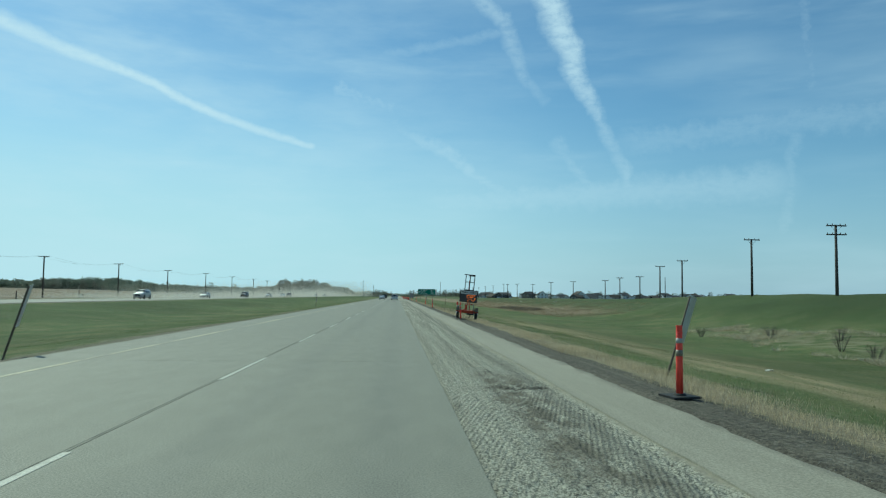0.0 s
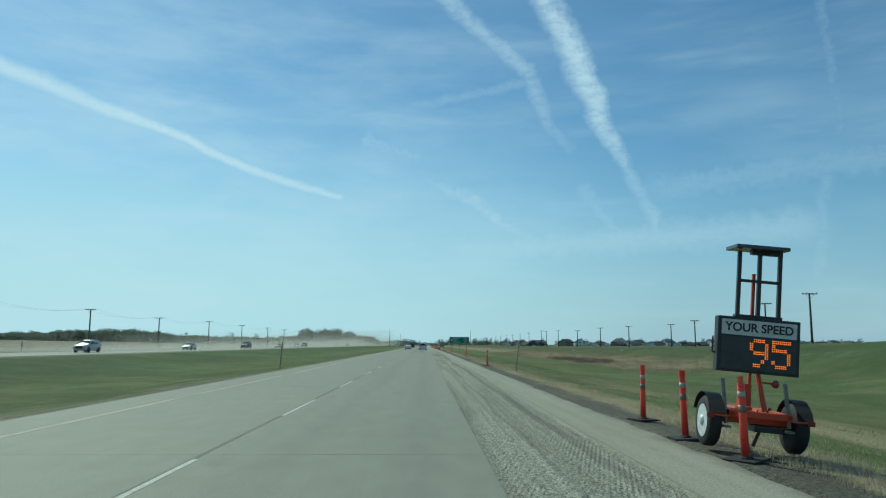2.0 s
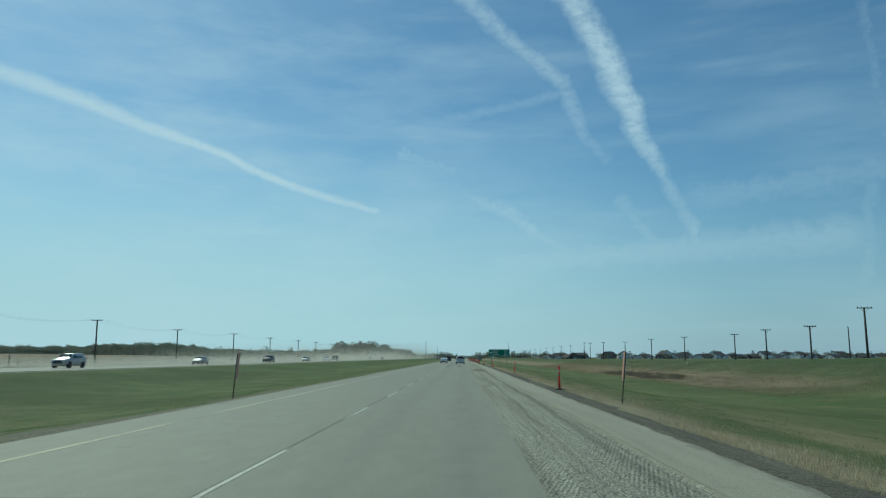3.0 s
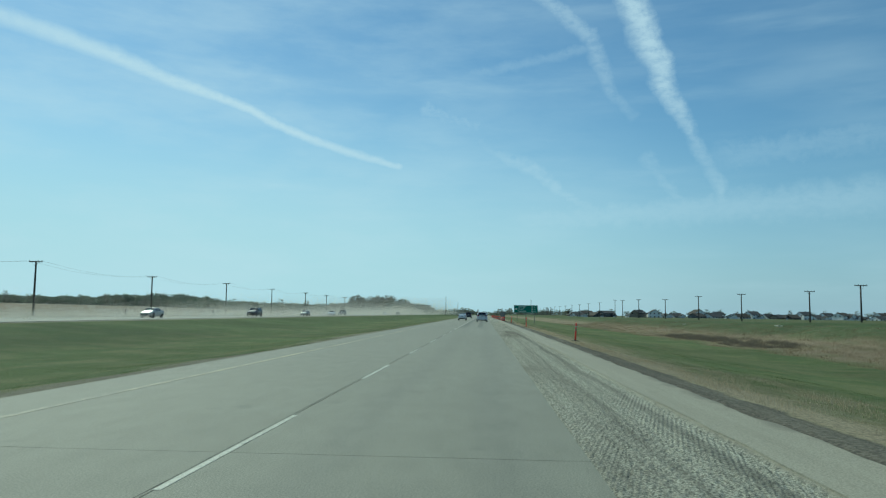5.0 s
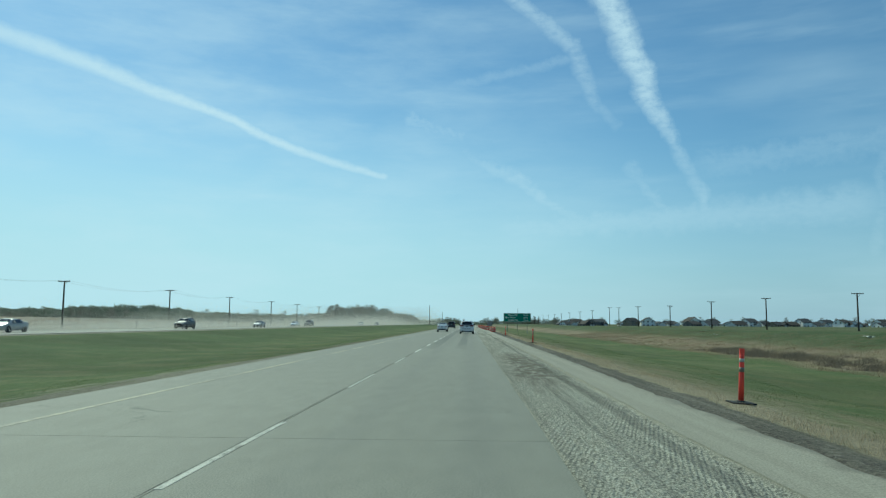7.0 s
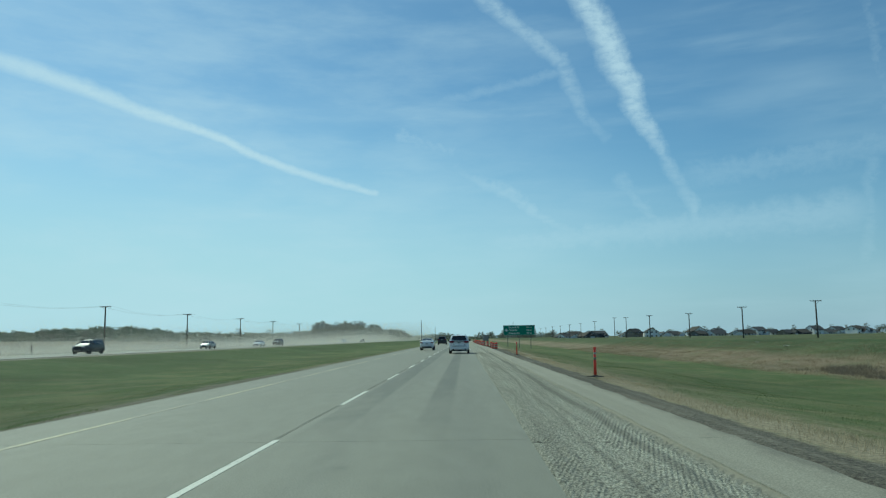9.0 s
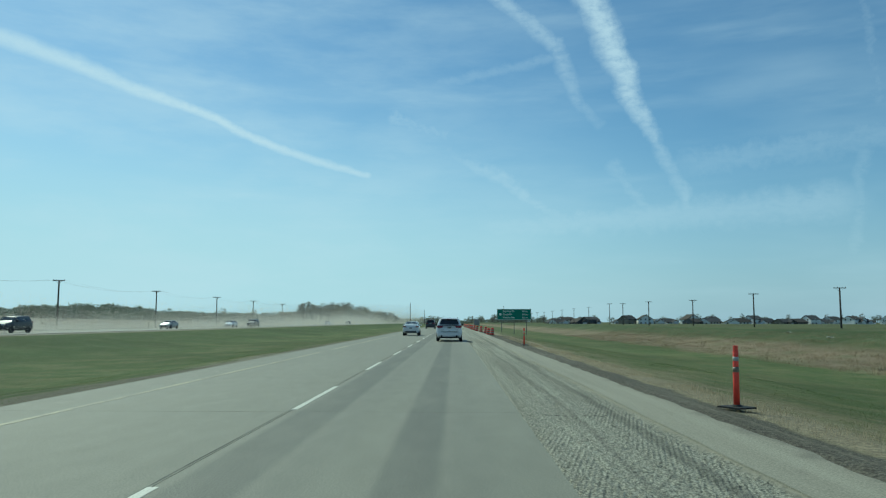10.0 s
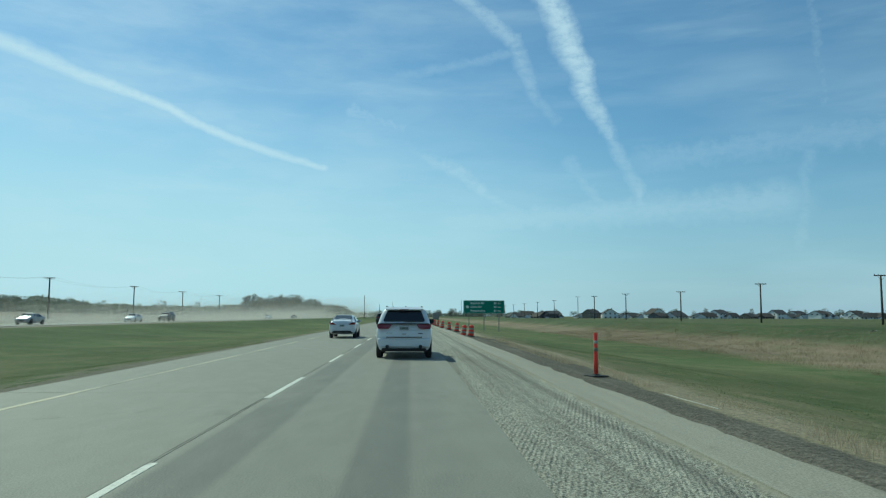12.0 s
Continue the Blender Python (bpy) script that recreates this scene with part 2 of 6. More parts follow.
def ground_material():
    g = blank("ground_cover")
    wave = g.math("MULTIPLY", g.math("SUBTRACT", g.noise(0.12, 5), 0.5), 6.0)
    near = g.math("MULTIPLY", g.math("SUBTRACT", g.noise(0.7, 5), 0.5), 1.3)
    x1, x2 = g.math("ADD", g.x, near), g.math("ADD", g.x, wave)
    c = g.mix(g.step(g.noise(0.35, 5), 0.42, 0.66), GREEN, OLIVE)
    c = g.mix(g.math("MULTIPLY", g.step(g.noise(1.6, 5, (1, 0.35, 1)), 0.5, 0.72), 0.4), c, DRY)
    # ditch: rank dry grass further along, tufted green before
    along = g.math("ADD", g.y, g.math("MULTIPLY", g.math("SUBTRACT", g.noise(0.05, 3), 0.5), 40))
    tan = g.math("MULTIPLY", g.band(x2, 26.5, 38.0, 1.8), g.step(along, 110, 130))
    c = g.mix(g.math("MULTIPLY", tan, g.step(g.noise(0.5, 5, (1, 0.4, 1)), 0.32, 0.6, 0.55, 1.0)), c, g.mix(g.noise(0.9, 5), (0.21, 0.158, 0.106), (0.31, 0.248, 0.168)))
    rank = g.math("MULTIPLY", g.band(x2, 27, 34.0, 1.5), g.step(along, 80, 62))
    c = g.mix(g.math("MULTIPLY", rank, g.step(g.noise(0.8, 5), 0.4, 0.6)), c, (0.21, 0.20, 0.12))
    # mown swaths before that: a green one by the verge, then a wide straw-coloured one
    swath = g.math("ADD", g.x, g.math("MULTIPLY", g.math("SUBTRACT", g.noise(0.3, 4, (1, 0.3, 1)), 0.5), 2.2))
    early = g.math("MULTIPLY", g.band(swath, 9.0, 15.0, 0.7), g.step(along, 105, 60))
    c = g.mix(g.math("MULTIPLY", early, g.step(g.noise(0.9, 6, (1, 0.12, 1)), 0.32, 0.62, 0.45, 1.0)), c, (0.31, 0.262, 0.15))
    c = g.mix(g.math("MULTIPLY", g.band(swath, 6.3, 8.6, 0.5), g.step(along, 120, 70, 0.0, 0.6)), c, (0.13, 0.158, 0.06))
    late = g.math("MULTIPLY", g.band(x2, 3.5, 8.5, 2.2), g.step(along, 70, 105))
    c = g.mix(g.math("MULTIPLY", late, g.step(g.noise(1.1, 6, (1, 0.3, 1)), 0.36, 0.62, 0.1, 0.75)), c, (0.245, 0.20, 0.125))
    swell = g.math("MULTIPLY", g.band(x2, 13, 21, 2.5), g.step(g.noise(0.22, 5, (1, 0.25, 1)), 0.42, 0.62, 0.0, 0.6))
    c = g.mix(swell, c, (0.15, 0.155, 0.072))
    # median: deeper green on the far slope, dusty fringe beside the lane
    c = g.mix(g.math("MULTIPLY", g.band(x2, -37, -25, 3.0), 0.55), c, (0.068, 0.10, 0.04))
    c = g.mix(g.math("MULTIPLY", g.band(x1, -10.4, -7.0, 0.8), g.step(g.noise(1.5, 6, (1, 0.5, 1)), 0.4, 0.6, 0.0, 0.8)), c, (0.24, 0.22, 0.15))
    # verges
    c = g.mix(g.math("MULTIPLY", g.band(x1, 4.3, 6.3, 1.2), g.step(g.noise(2.2, 6), 0.34, 0.62, 0.0, 0.8)), c, STRAW)
    c = g.mix(g.band(x1, -9.3, -7.0, 0.4), c, (0.20, 0.185, 0.135))
    gravel = g.mix(g.step(g.noise(38, 4), 0.35, 0.65), (0.085, 0.077, 0.062), (0.175, 0.16, 0.128))
    gravel = g.mix(g.step(g.noise(0.55, 5, (1, 0.4, 1)), 0.58, 0.74, 0.0, 0.6), gravel, (0.24, 0.22, 0.175))
    gravel = g.mix(g.step(g.noise(4.5, 4, (1, 0.03, 1)), 0.50, 0.64, 0.0, 0.5), gravel, (0.21, 0.19, 0.15))
    close = g.math("ADD", g.x, g.math("MULTIPLY", g.math("SUBTRACT", g.noise(0.45, 6), 0.5), 1.0))
    close = g.math("SUBTRACT", close, g.math("ADD", g.math("MULTIPLY", g.band(g.y, 206, 236, 9.0), 0.9), g.step(g.y, 75, 45, 0.0, 0.24)))
    c = g.mix(g.band(close, 4.3, 5.4, 0.35), c, g.mix(g.noise(3.0, 6), (0.24, 0.205, 0.135), (0.37, 0.315, 0.22)))
    c = g.mix(g.math("MULTIPLY", g.step(close, 4.48, 4.28), g.step(g.x, 0.5, 1.0)), c, gravel)
    # far side: gravel shoulder, stubble field; field over the right-hand crest
    c = g.mix(g.band(x1, -60.5, -39.0, 0.5), c, (0.27, 0.245, 0.19))
    c = g.mix(g.math("MULTIPLY", g.step(x2, -64, -68), g.step(x2, -900, -800)), c, g.mix(g.noise(0.06, 4, (4, 1, 1)), FIELD, (0.245, 0.195, 0.14)))
    c = g.mix(g.math("MULTIPLY", g.step(x2, 34, 41), 0.8), c, (0.062, 0.09, 0.036))
    bank = g.math("MULTIPLY", g.band(x2, 38.0, 43.0, 1.5), g.step(along, 95, 125))
    c = g.mix(g.math("MULTIPLY", bank, g.step(g.noise(0.9, 6), 0.4, 0.65, 0.0, 0.55)), c, (0.165, 0.16, 0.10))
    c = g.mix(g.math("MULTIPLY", g.step(x2, 46, 52), g.step(along, 100, 140, 0.15, 0.7)), c, g.mix(g.noise(0.08, 4), (0.10, 0.115, 0.05), (0.145, 0.138, 0.075)))
    tone = g.math("MULTIPLY", g.step(g.noise(0.05, 3), 0.3, 0.7, 0.82, 1.15), g.step(g.noise(14, 5), 0.25, 0.75, 0.6, 1.35))
    tread = g.math("MULTIPLY", g.band(close, 3.86, 4.16, 0.08), g.math("SINE", g.math("MULTIPLY", g.math("ADD", g.y, g.math("MULTIPLY", g.x, 0.4)), 2 * math.pi / 0.26)))
    g.bump(g.math("ADD", g.math("MULTIPLY", tread, 0.12), g.math("ADD", g.noise(5, 6), g.math("MULTIPLY", g.noise(40, 4), 0.4))), 0.10)
    return g.paint(g.scale(c, tone), 0.95, 0.15)


def lane_material():
    g = blank("worn_concrete")
    base = g.mix(g.noise(0.3, 5, (1, 0.15, 1)), (0.192, 0.188, 0.149), (0.252, 0.244, 0.195))
    speck = g.math("MULTIPLY", g.step(g.noise(60, 4), 0.25, 0.75, 0.62, 1.34), g.step(g.noise(3.0, 6, (1, 0.35, 1)), 0.25, 0.75, 0.93, 1.06))
    # darker wheel tracks, tyre-polished, and fresh damp tracks further on
    wob = g.math("ADD", g.x, g.math("MULTIPLY", g.math("SUBTRACT", g.noise(0.08, 3), 0.5), 0.5))
    worn = g.math("MAXIMUM", g.band(wob, -2.05, -1.55, 0.25), g.band(wob, -0.4, 0.15, 0.25))
    fresh = g.math("MAXIMUM", g.band(g.x, -2.72, -2.05, 0.07), g.band(g.x, -0.98, -0.42, 0.07))
    fresh = g.math("MULTIPLY", fresh, g.step(g.math("ADD", g.y, g.math("MULTIPLY", g.noise(0.3, 3), 14)), 156, 172))
    c = g.mix(g.math("MULTIPLY", worn, 0.25), base, (0.15, 0.15, 0.13))
    c = g.mix(g.math("MULTIPLY", fresh, g.step(g.noise(1.4, 5, (1, 0.2, 1)), 0.25, 0.6, 0.4, 0.7)), c, (0.11, 0.11, 0.095))
    stain = g.step(g.noise(0.9, 6, (1, 0.6, 1)), 0.64, 0.76)
    c = g.mix(g.math("MULTIPLY", stain, 0.45), c, (0.12, 0.115, 0.1))
    crack = g.t.nodes.new("ShaderNodeTexVoronoi")
    crack.feature = "DISTANCE_TO_EDGE"
    crack.inputs["Scale"].default_value = 0.16
    warp = g.t.nodes.new("ShaderNodeVectorMath")
    warp.operation = "MULTIPLY_ADD"
    wn3 = g.t.nodes.new("ShaderNodeTexNoise")
    wn3.inputs["Scale"].default_value = 3.0
    g.t.links.new(g.pos, wn3.inputs["Vector"])
    g.t.links.new(wn3.outputs["Color"], warp.inputs[0])
    warp.inputs[1].default_value = (0.8, 0.8, 0)
    g.t.links.new(g.pos, warp.inputs[2])
    g.t.links.new(warp.outputs[0], crack.inputs["Vector"])
    line = g.math("MULTIPLY", g.step(crack.outputs["Distance"], 0.003, 0.001), g.step(g.noise(0.11, 3), 0.53, 0.6))
    c = g.mix(g.math("MULTIPLY", line, 0.45), c, (0.06, 0.058, 0.05))
    g.bump(g.math("ADD", g.noise(90, 4), g.math("MULTIPLY", g.noise(8, 4), 0.6)), 0.006)
    return g.paint(g.scale(c, speck), 0.72, 0.4)


def slab_crack(g, half):
    """Ragged cracks across the strip where the slab joints run on, in some stretches wider than in others."""
    wob = g.math("MULTIPLY", g.math("SUBTRACT", g.noise(0.9, 5), 0.5), 0.5)
    away = g.math("PINGPONG", g.math("ADD", g.math("ADD", g.y, wob), 30.0), 7.6)
    wide = g.math("MULTIPLY", g.step(g.noise(0.7, 4), 0.35, 0.65, 0.3, 1.3), half)
    return g.math("MULTIPLY", g.math("LESS_THAN", away, wide), g.step(g.noise(0.045, 2, (0, 1, 0)), 0.46, 0.5))


def milled_material():
    g = blank("milled_asphalt")
    c = g.mix(g.step(g.noise(40, 6, rough=0.72), 0.40, 0.60), (0.145, 0.142, 0.115), (0.48, 0.464, 0.38))
    c = g.mix(g.math("MULTIPLY", g.step(g.noise(0.5, 5, (1, 0.3, 1)), 0.55, 0.75), 0.4), c, (0.14, 0.13, 0.11))
    wob = g.math("ADD", g.x, g.math("MULTIPLY", g.math("SUBTRACT", g.noise(0.15, 4), 0.5), 0.5))
    c = g.mix(g.math("MULTIPLY", g.band(wob, 2.12, 2.3, 0.06), 0.45), c, (0.10, 0.098, 0.085))
    c = g.mix(g.math("MULTIPLY", g.band(wob, 1.5, 1.58, 0.04), 0.35), c, (0.10, 0.098, 0.085))
    # torn-up dirt: a trail along the strip and a bar across it, and a longer smear further on
    ragged = g.math("ADD", g.x, g.math("MULTIPLY", g.math("SUBTRACT", g.noise(1.3, 6, (1, 0.5, 1)), 0.5), 1.6))
    heap = g.math("MULTIPLY", g.band(ragged, 1.5, 2.1, 0.22), g.band(g.y, 5.0, 13.5, 1.2))
    bar = g.math("MULTIPLY", g.band(g.math("ADD", g.y, g.math("MULTIPLY", g.noise(2.0, 4), 1.0)), 11.9, 12.4, 0.25), g.band(g.x, 1.4, 2.6, 0.3))
    smear = g.math("MULTIPLY", g.band(g.y, 131, 148, 4.0), g.band(ragged, 1.2, 2.2, 0.35))
    dirt = g.math("MAXIMUM", g.math("MAXIMUM", heap, bar), smear)
    dirt = g.math("MULTIPLY", dirt, g.step(g.noise(3.0, 6, (1.2, 0.45, 1)), 0.36, 0.54))
    c = g.mix(g.math("MULTIPLY", dirt, 0.8), c, g.mix(g.noise(20, 4), (0.075, 0.066, 0.05), (0.17, 0.15, 0.115)))
    c = g.mix(g.math("MULTIPLY", slab_crack(g, 0.022), 0.8), c, (0.05, 0.048, 0.04))
    streak = g.step(g.noise(3.2, 5, (1, 0.02, 1)), 0.3, 0.7, 0.84, 1.16)
    c = g.scale(c, streak)
    fray = g.math("ADD", g.x, g.math("MULTIPLY", g.math("SUBTRACT", g.noise(1.6, 6), 0.5), 0.4))
    c = g.mix(g.step(fray, 2.46, 2.60), c, g.mix(g.noise(0.5, 5, (1, 0.2, 1)), (0.265, 0.25, 0.198), (0.335, 0.314, 0.25)))
    # lattice of tooth pits, slanting one way and then the other
    fold = g.math("PINGPONG", g.math("ADD", g.x, 0.05), 0.62)
    across = g.math("SINE", g.math("MULTIPLY", g.x, 2 * math.pi / 0.082))
    along = g.math("SINE", g.math("MULTIPLY", g.math("MULTIPLY_ADD", fold, 1.15, g.y), 2 * math.pi / 0.24))
    pits = g.math("MULTIPLY", g.math("MULTIPLY", across, along), g.step(g.noise(0.6, 4), 0.3, 0.6, 0.35, 1.0))
    rough = g.math("ADD", g.math("MULTIPLY", pits, 0.38), g.math("MULTIPLY", g.noise(46, 5), 1.3))
    g.bump(rough, 0.022, 1.0)
    return g.paint(c, 0.9, 0.25)


def shoulder_material():
    g = blank("shoulder_asphalt")
    c = g.mix(g.noise(0.5, 5, (1, 0.2, 1)), (0.27, 0.254, 0.20), (0.345, 0.323, 0.256))
    c = g.mix(g.math("MULTIPLY", slab_crack(g, 0.010), 0.8), c, (0.06, 0.057, 0.048))
    c = g.mix(g.math("MULTIPLY", g.step(g.noise(1.7, 6, (1, 0.5, 1)), 0.6, 0.75), 0.4), c, (0.17, 0.16, 0.135))
    c = g.scale(c, g.step(g.noise(3.0, 5, (1, 0.03, 1)), 0.3, 0.7, 0.93, 1.07))
    fray = g.math("ADD", g.x, g.math("MULTIPLY", g.math("SUBTRACT", g.noise(1.3, 6), 0.5), 0.8))
    c = g.mix(g.step(fray, 3.38, 3.62, 0.0, 0.6), c, (0.15, 0.14, 0.115))
    g.bump(g.noise(70, 4), 0.009)
    return g.paint(g.scale(c, g.step(g.noise(45, 4), 0.25, 0.75, 0.72, 1.24)), 0.85, 0.3)


def grass_material(name, a, b):
    g = blank(name)
    isle = g.t.nodes.new("ShaderNodeNewGeometry").outputs["Random Per Island"]
    c = g.mix(isle, a, b)
    m = g.paint(c, 0.85, 0.2)
    thin = g.t.nodes.new("ShaderNodeBsdfTranslucent")
    g.t.links.new(c, thin.inputs["Color"])
    both = g.t.nodes.new("ShaderNodeMixShader")
    both.inputs["Fac"].default_value = 0.5
    g.t.links.new(g.b.outputs[0], both.inputs[1]), g.t.links.new(thin.outputs[0], both.inputs[2])
    g.t.links.new(both.outputs[0], g.t.nodes["Material Output"].inputs["Surface"])
    return m


M_GROUND, M_LANE, M_MILL, M_SHOULDER = ground_material(), lane_material(), milled_material(), shoulder_material()
M_BASE = mat("joint_filler", (0.085, 0.082, 0.07), 0.9, vary=0.4, scale=0.7)


def line_paint(name, colour, lo, hi):
    """Road paint worn through to the concrete in flakes and stretches."""
    g = blank(name)
    gone = g.math("ADD", g.math("MULTIPLY", g.noise(0.22, 3, (0.2, 1, 1)), 0.5), g.math("MULTIPLY", g.noise(14, 6, (1, 0.35, 1), 0.7), 0.5))
    c = g.mix(g.step(gone, lo, hi), colour, (0.195, 0.190, 0.152))
    return g.paint(g.scale(c, g.step(g.noise(60, 4), 0.25, 0.75, 0.75, 1.2)), 0.65, 0.4)


M_FADED = line_paint("faded_white_paint", (0.50, 0.49, 0.42), 0.49, 0.64)
M_LINE = line_paint("worn_white_paint", (0.64, 0.63, 0.55), 0.52, 0.66)
M_EDGE = line_paint("worn_yellow_paint", (0.45, 0.40, 0.26), 0.41, 0.60)
M_OPP = mat("far_asphalt", (0.30, 0.285, 0.24), 0.85, vary=0.12, scale=0.4, bump=0.01)
M_STONE = mat("loose_stone", (0.16, 0.15, 0.125), 0.9, vary=0.35, scale=15)
M_CLOD = mat("asphalt_crumbs", (0.12, 0.105, 0.085), 0.9, vary=0.35, scale=15)
M_ORANGE = mat("fluorescent_orange", (0.84, 0.07, 0.045), 0.45, vary=0.08, scale=3)
M_BAND = mat("reflective_band", (0.42, 0.40, 0.36), 0.3, vary=0.1, scale=10)
M_RUBBER = mat("black_rubber", (0.018, 0.018, 0.018), 0.75, vary=0.2, scale=8, bump=0.003)
M_WOOD = mat("weathered_pole_wood", (0.075, 0.065, 0.055), 0.85, vary=0.25, scale=3, bump=0.01)
M_LATH = mat("lath_wood", (0.12, 0.10, 0.07), 0.8, vary=0.2, scale=6)
M_WIRE = mat("aluminium_wire", (0.14, 0.105, 0.11), 0.5, metal=0.6)
M_CERAMIC = mat("brown_insulator", (0.11, 0.07, 0.05), 0.3)
M_SIGN = mat("green_sign_sheeting", (0.006, 0.19, 0.125), 0.4, vary=0.06, scale=1)
M_SIGN_TEXT = mat("white_sign_sheeting", (0.75, 0.8, 0.76), 0.4)
M_STEEL = mat("galvanised_steel", (0.20, 0.20, 0.195), 0.5, metal=0.7, vary=0.15)
M_BLACK = mat("black_powder_coat", (0.022, 0.023, 0.025), 0.5, vary=0.1)
M_TRORANGE = mat("orange_trailer_paint", (0.50, 0.062, 0.018), 0.45, vary=0.12, scale=6)
M_WHITE = mat("white_car_paint", (0.74, 0.75, 0.76), 0.28, vary=0.02, coat=0.6)
M_DARKCAR = mat("dark_grey_car_paint", (0.03, 0.034, 0.042), 0.45, vary=0.05, coat=0.25)
M_SILVER = mat("silver_car_paint", (0.36, 0.37, 0.38), 0.45, metal=0.4, vary=0.03, coat=0.25)
M_BLUECAR = mat("dark_blue_car_paint", (0.03, 0.045, 0.075), 0.45, vary=0.05, coat=0.25)
M_GLASS = mat("tinted_glass", (0.012, 0.014, 0.016), 0.06, vary=0.0, spec=0.8)
# paler copy of the glass: part of the sky's reflection is in its base colour
M_PALEGLASS = mat("sky_lit_glass", (0.05, 0.06, 0.063), 0.05, vary=0.0, spec=0.8, coat=0.3)
M_TAIL = mat("red_lamp_lens", (0.20, 0.02, 0.023), 0.15, vary=0.05, coat=0.8)
M_LAMP = mat("clear_lamp_lens", (0.6, 0.62, 0.64), 0.1, vary=0.05, coat=0.8)
M_PLASTIC = mat("black_plastic", (0.02, 0.02, 0.021), 0.55, vary=0.1)
M_CHROME = mat("chrome", (0.6, 0.6, 0.6), 0.15, metal=1.0, vary=0.0)
M_RIM = mat("alloy_rim", (0.3, 0.3, 0.31), 0.3, metal=0.9, vary=0.05)
M_PLATE = mat("number_plate_white", (0.42, 0.43, 0.43), 0.4)
M_BAR = mat("plate_print", (0.06, 0.09, 0.07), 0.5)

# ---------------------------------------------------------------- mesh helpers


def mesh(name, verts, faces, material=None, smooth=False):
    me = bpy.data.meshes.new(name)
    me.from_pydata([tuple(v) for v in verts], [], faces)
    if smooth:
        me.polygons.foreach_set("use_smooth", [True] * len(me.polygons))
    if material:
        me.materials.append(material)
    me.update()
    return me


def part(name, bm, material, parent=None, label="", smooth=False, bevel=0.0):
    """Links a bmesh as one mesh object under a thing or part."""
    me = bpy.data.meshes.new(name)
    bmesh.ops.recalc_face_normals(bm, faces=bm.faces)
    bm.to_mesh(me)
    bm.free()
    if smooth:
        me.polygons.foreach_set("use_smooth", [True] * len(me.polygons))
    me.materials.append(material)
    ob = new(name, me)
    ob.parent = parent
    if label:
        ob["label"] = label
    if bevel:
        b = ob.modifiers.new("bevel", "BEVEL")
        b.width, b.segments, b.limit_method = bevel, 2, "ANGLE"
    return ob


def thing(name, m, label, category, group="", kind=""):
    ob = new(name)
    ob.empty_display_size = 0.2
    ob.matrix_world = m
    return tagged(ob, label, category, group, kind)


def box(bm, x0, x1, y0, y1, z0, z1, m=None):
    c = [(x, y, z) for x in (x0, x1) for y in (y0, y1) for z in (z0, z1)]
    v = [bm.verts.new(m @ Vector(p) if m else p) for p in c]
    for f in ((0, 1, 3, 2), (4, 6, 7, 5), (0, 4, 5, 1), (2, 3, 7, 6), (0, 2, 6, 4), (1, 5, 7, 3)):
        bm.faces.new([v[i] for i in f])
    return bm


def boxed(x0, x1, y0, y1, z0, z1, m=None):
    return box(bmesh.new(), x0, x1, y0, y1, z0, z1, m)


def turned(bm, profile, n=16, m=None):
    """A solid of revolution about z from (radius, height) pairs."""
    rings = []
    for r, z in profile:
        ring = []
        for i in range(n):
            a = 2 * math.pi * i / n
            p = Vector((r * math.cos(a), r * math.sin(a), z))
            ring.append(bm.verts.new(m @ p if m else p))
        rings.append(ring)
    for a, b in zip(rings, rings[1:]):
        for i in range(n):
            bm.faces.new((a[i], a[(i + 1) % n], b[(i + 1) % n], b[i]))
    bm.faces.new(list(reversed(rings[0])))
    bm.faces.new(rings[-1])
    return bm


def rod(bm, a, b, r0, r1=None, n=8):
    """A tapered round bar from a to b."""
    a, b = Vector(a), Vector(b)
    m = Matrix.Translation(a) @ (b - a).to_track_quat("Z", "Y").to_matrix().to_4x4()
    return turned(bm, [(r0, 0), (r1 if r1 is not None else r0, (b - a).length)], n, m)


def lettering(text, size, material, parent, m, align="CENTER", wide=1.0):
    """Words in the built-in font as a thin raised mesh under a part."""
    cu = bpy.data.curves.new("lettering", "FONT")
    cu.body, cu.size, cu.align_x, cu.align_y, cu.extrude, cu.offset = text, size, align, "CENTER", 0.002, size * 0.024
    tx = new("lettering", cu)
    me = bpy.data.meshes.new_from_object(tx.evaluated_get(bpy.context.evaluated_depsgraph_get()))
    bpy.data.objects.remove(tx)
    me.materials.clear()
    me.materials.append(material)
    tx = new("lettering", me)
    tx.parent = parent
    tx.matrix_local = m @ Matrix.Diagonal((wide, 1, 1, 1))
    return tx


# ---------------------------------------------------------------- ground and roads
CREST_Y, CREST_Z = (-4000, 60, 110, 160, 240, 400, 4500), (2.2, 2.2, 2.0, 1.1, 0.45, 0.35, 0.3)
RX = (3.4, 3.8, 5.0, 8.0, 14.0, 20.0, 26.0, 31.0, 36.0)
RZ = (-0.16, -0.04, -0.12, -0.5, -1.3, -1.75, -1.8, -1.6, -1.1)
LX = (-4500, -900, -420, -300, -200, -120, -75, -62, -57, -38, -35, -30, -22, -14, -10, -8.2, -7.7, -7.4)
LZ = (6.0, 5.6, 4.8, 3.3, 1.5, 0.3, 0.0, 0.03, 0.08, 0.08, -0.08, -0.5, -0.95, -0.75, -0.3, -0.06, -0.03, -0.16)


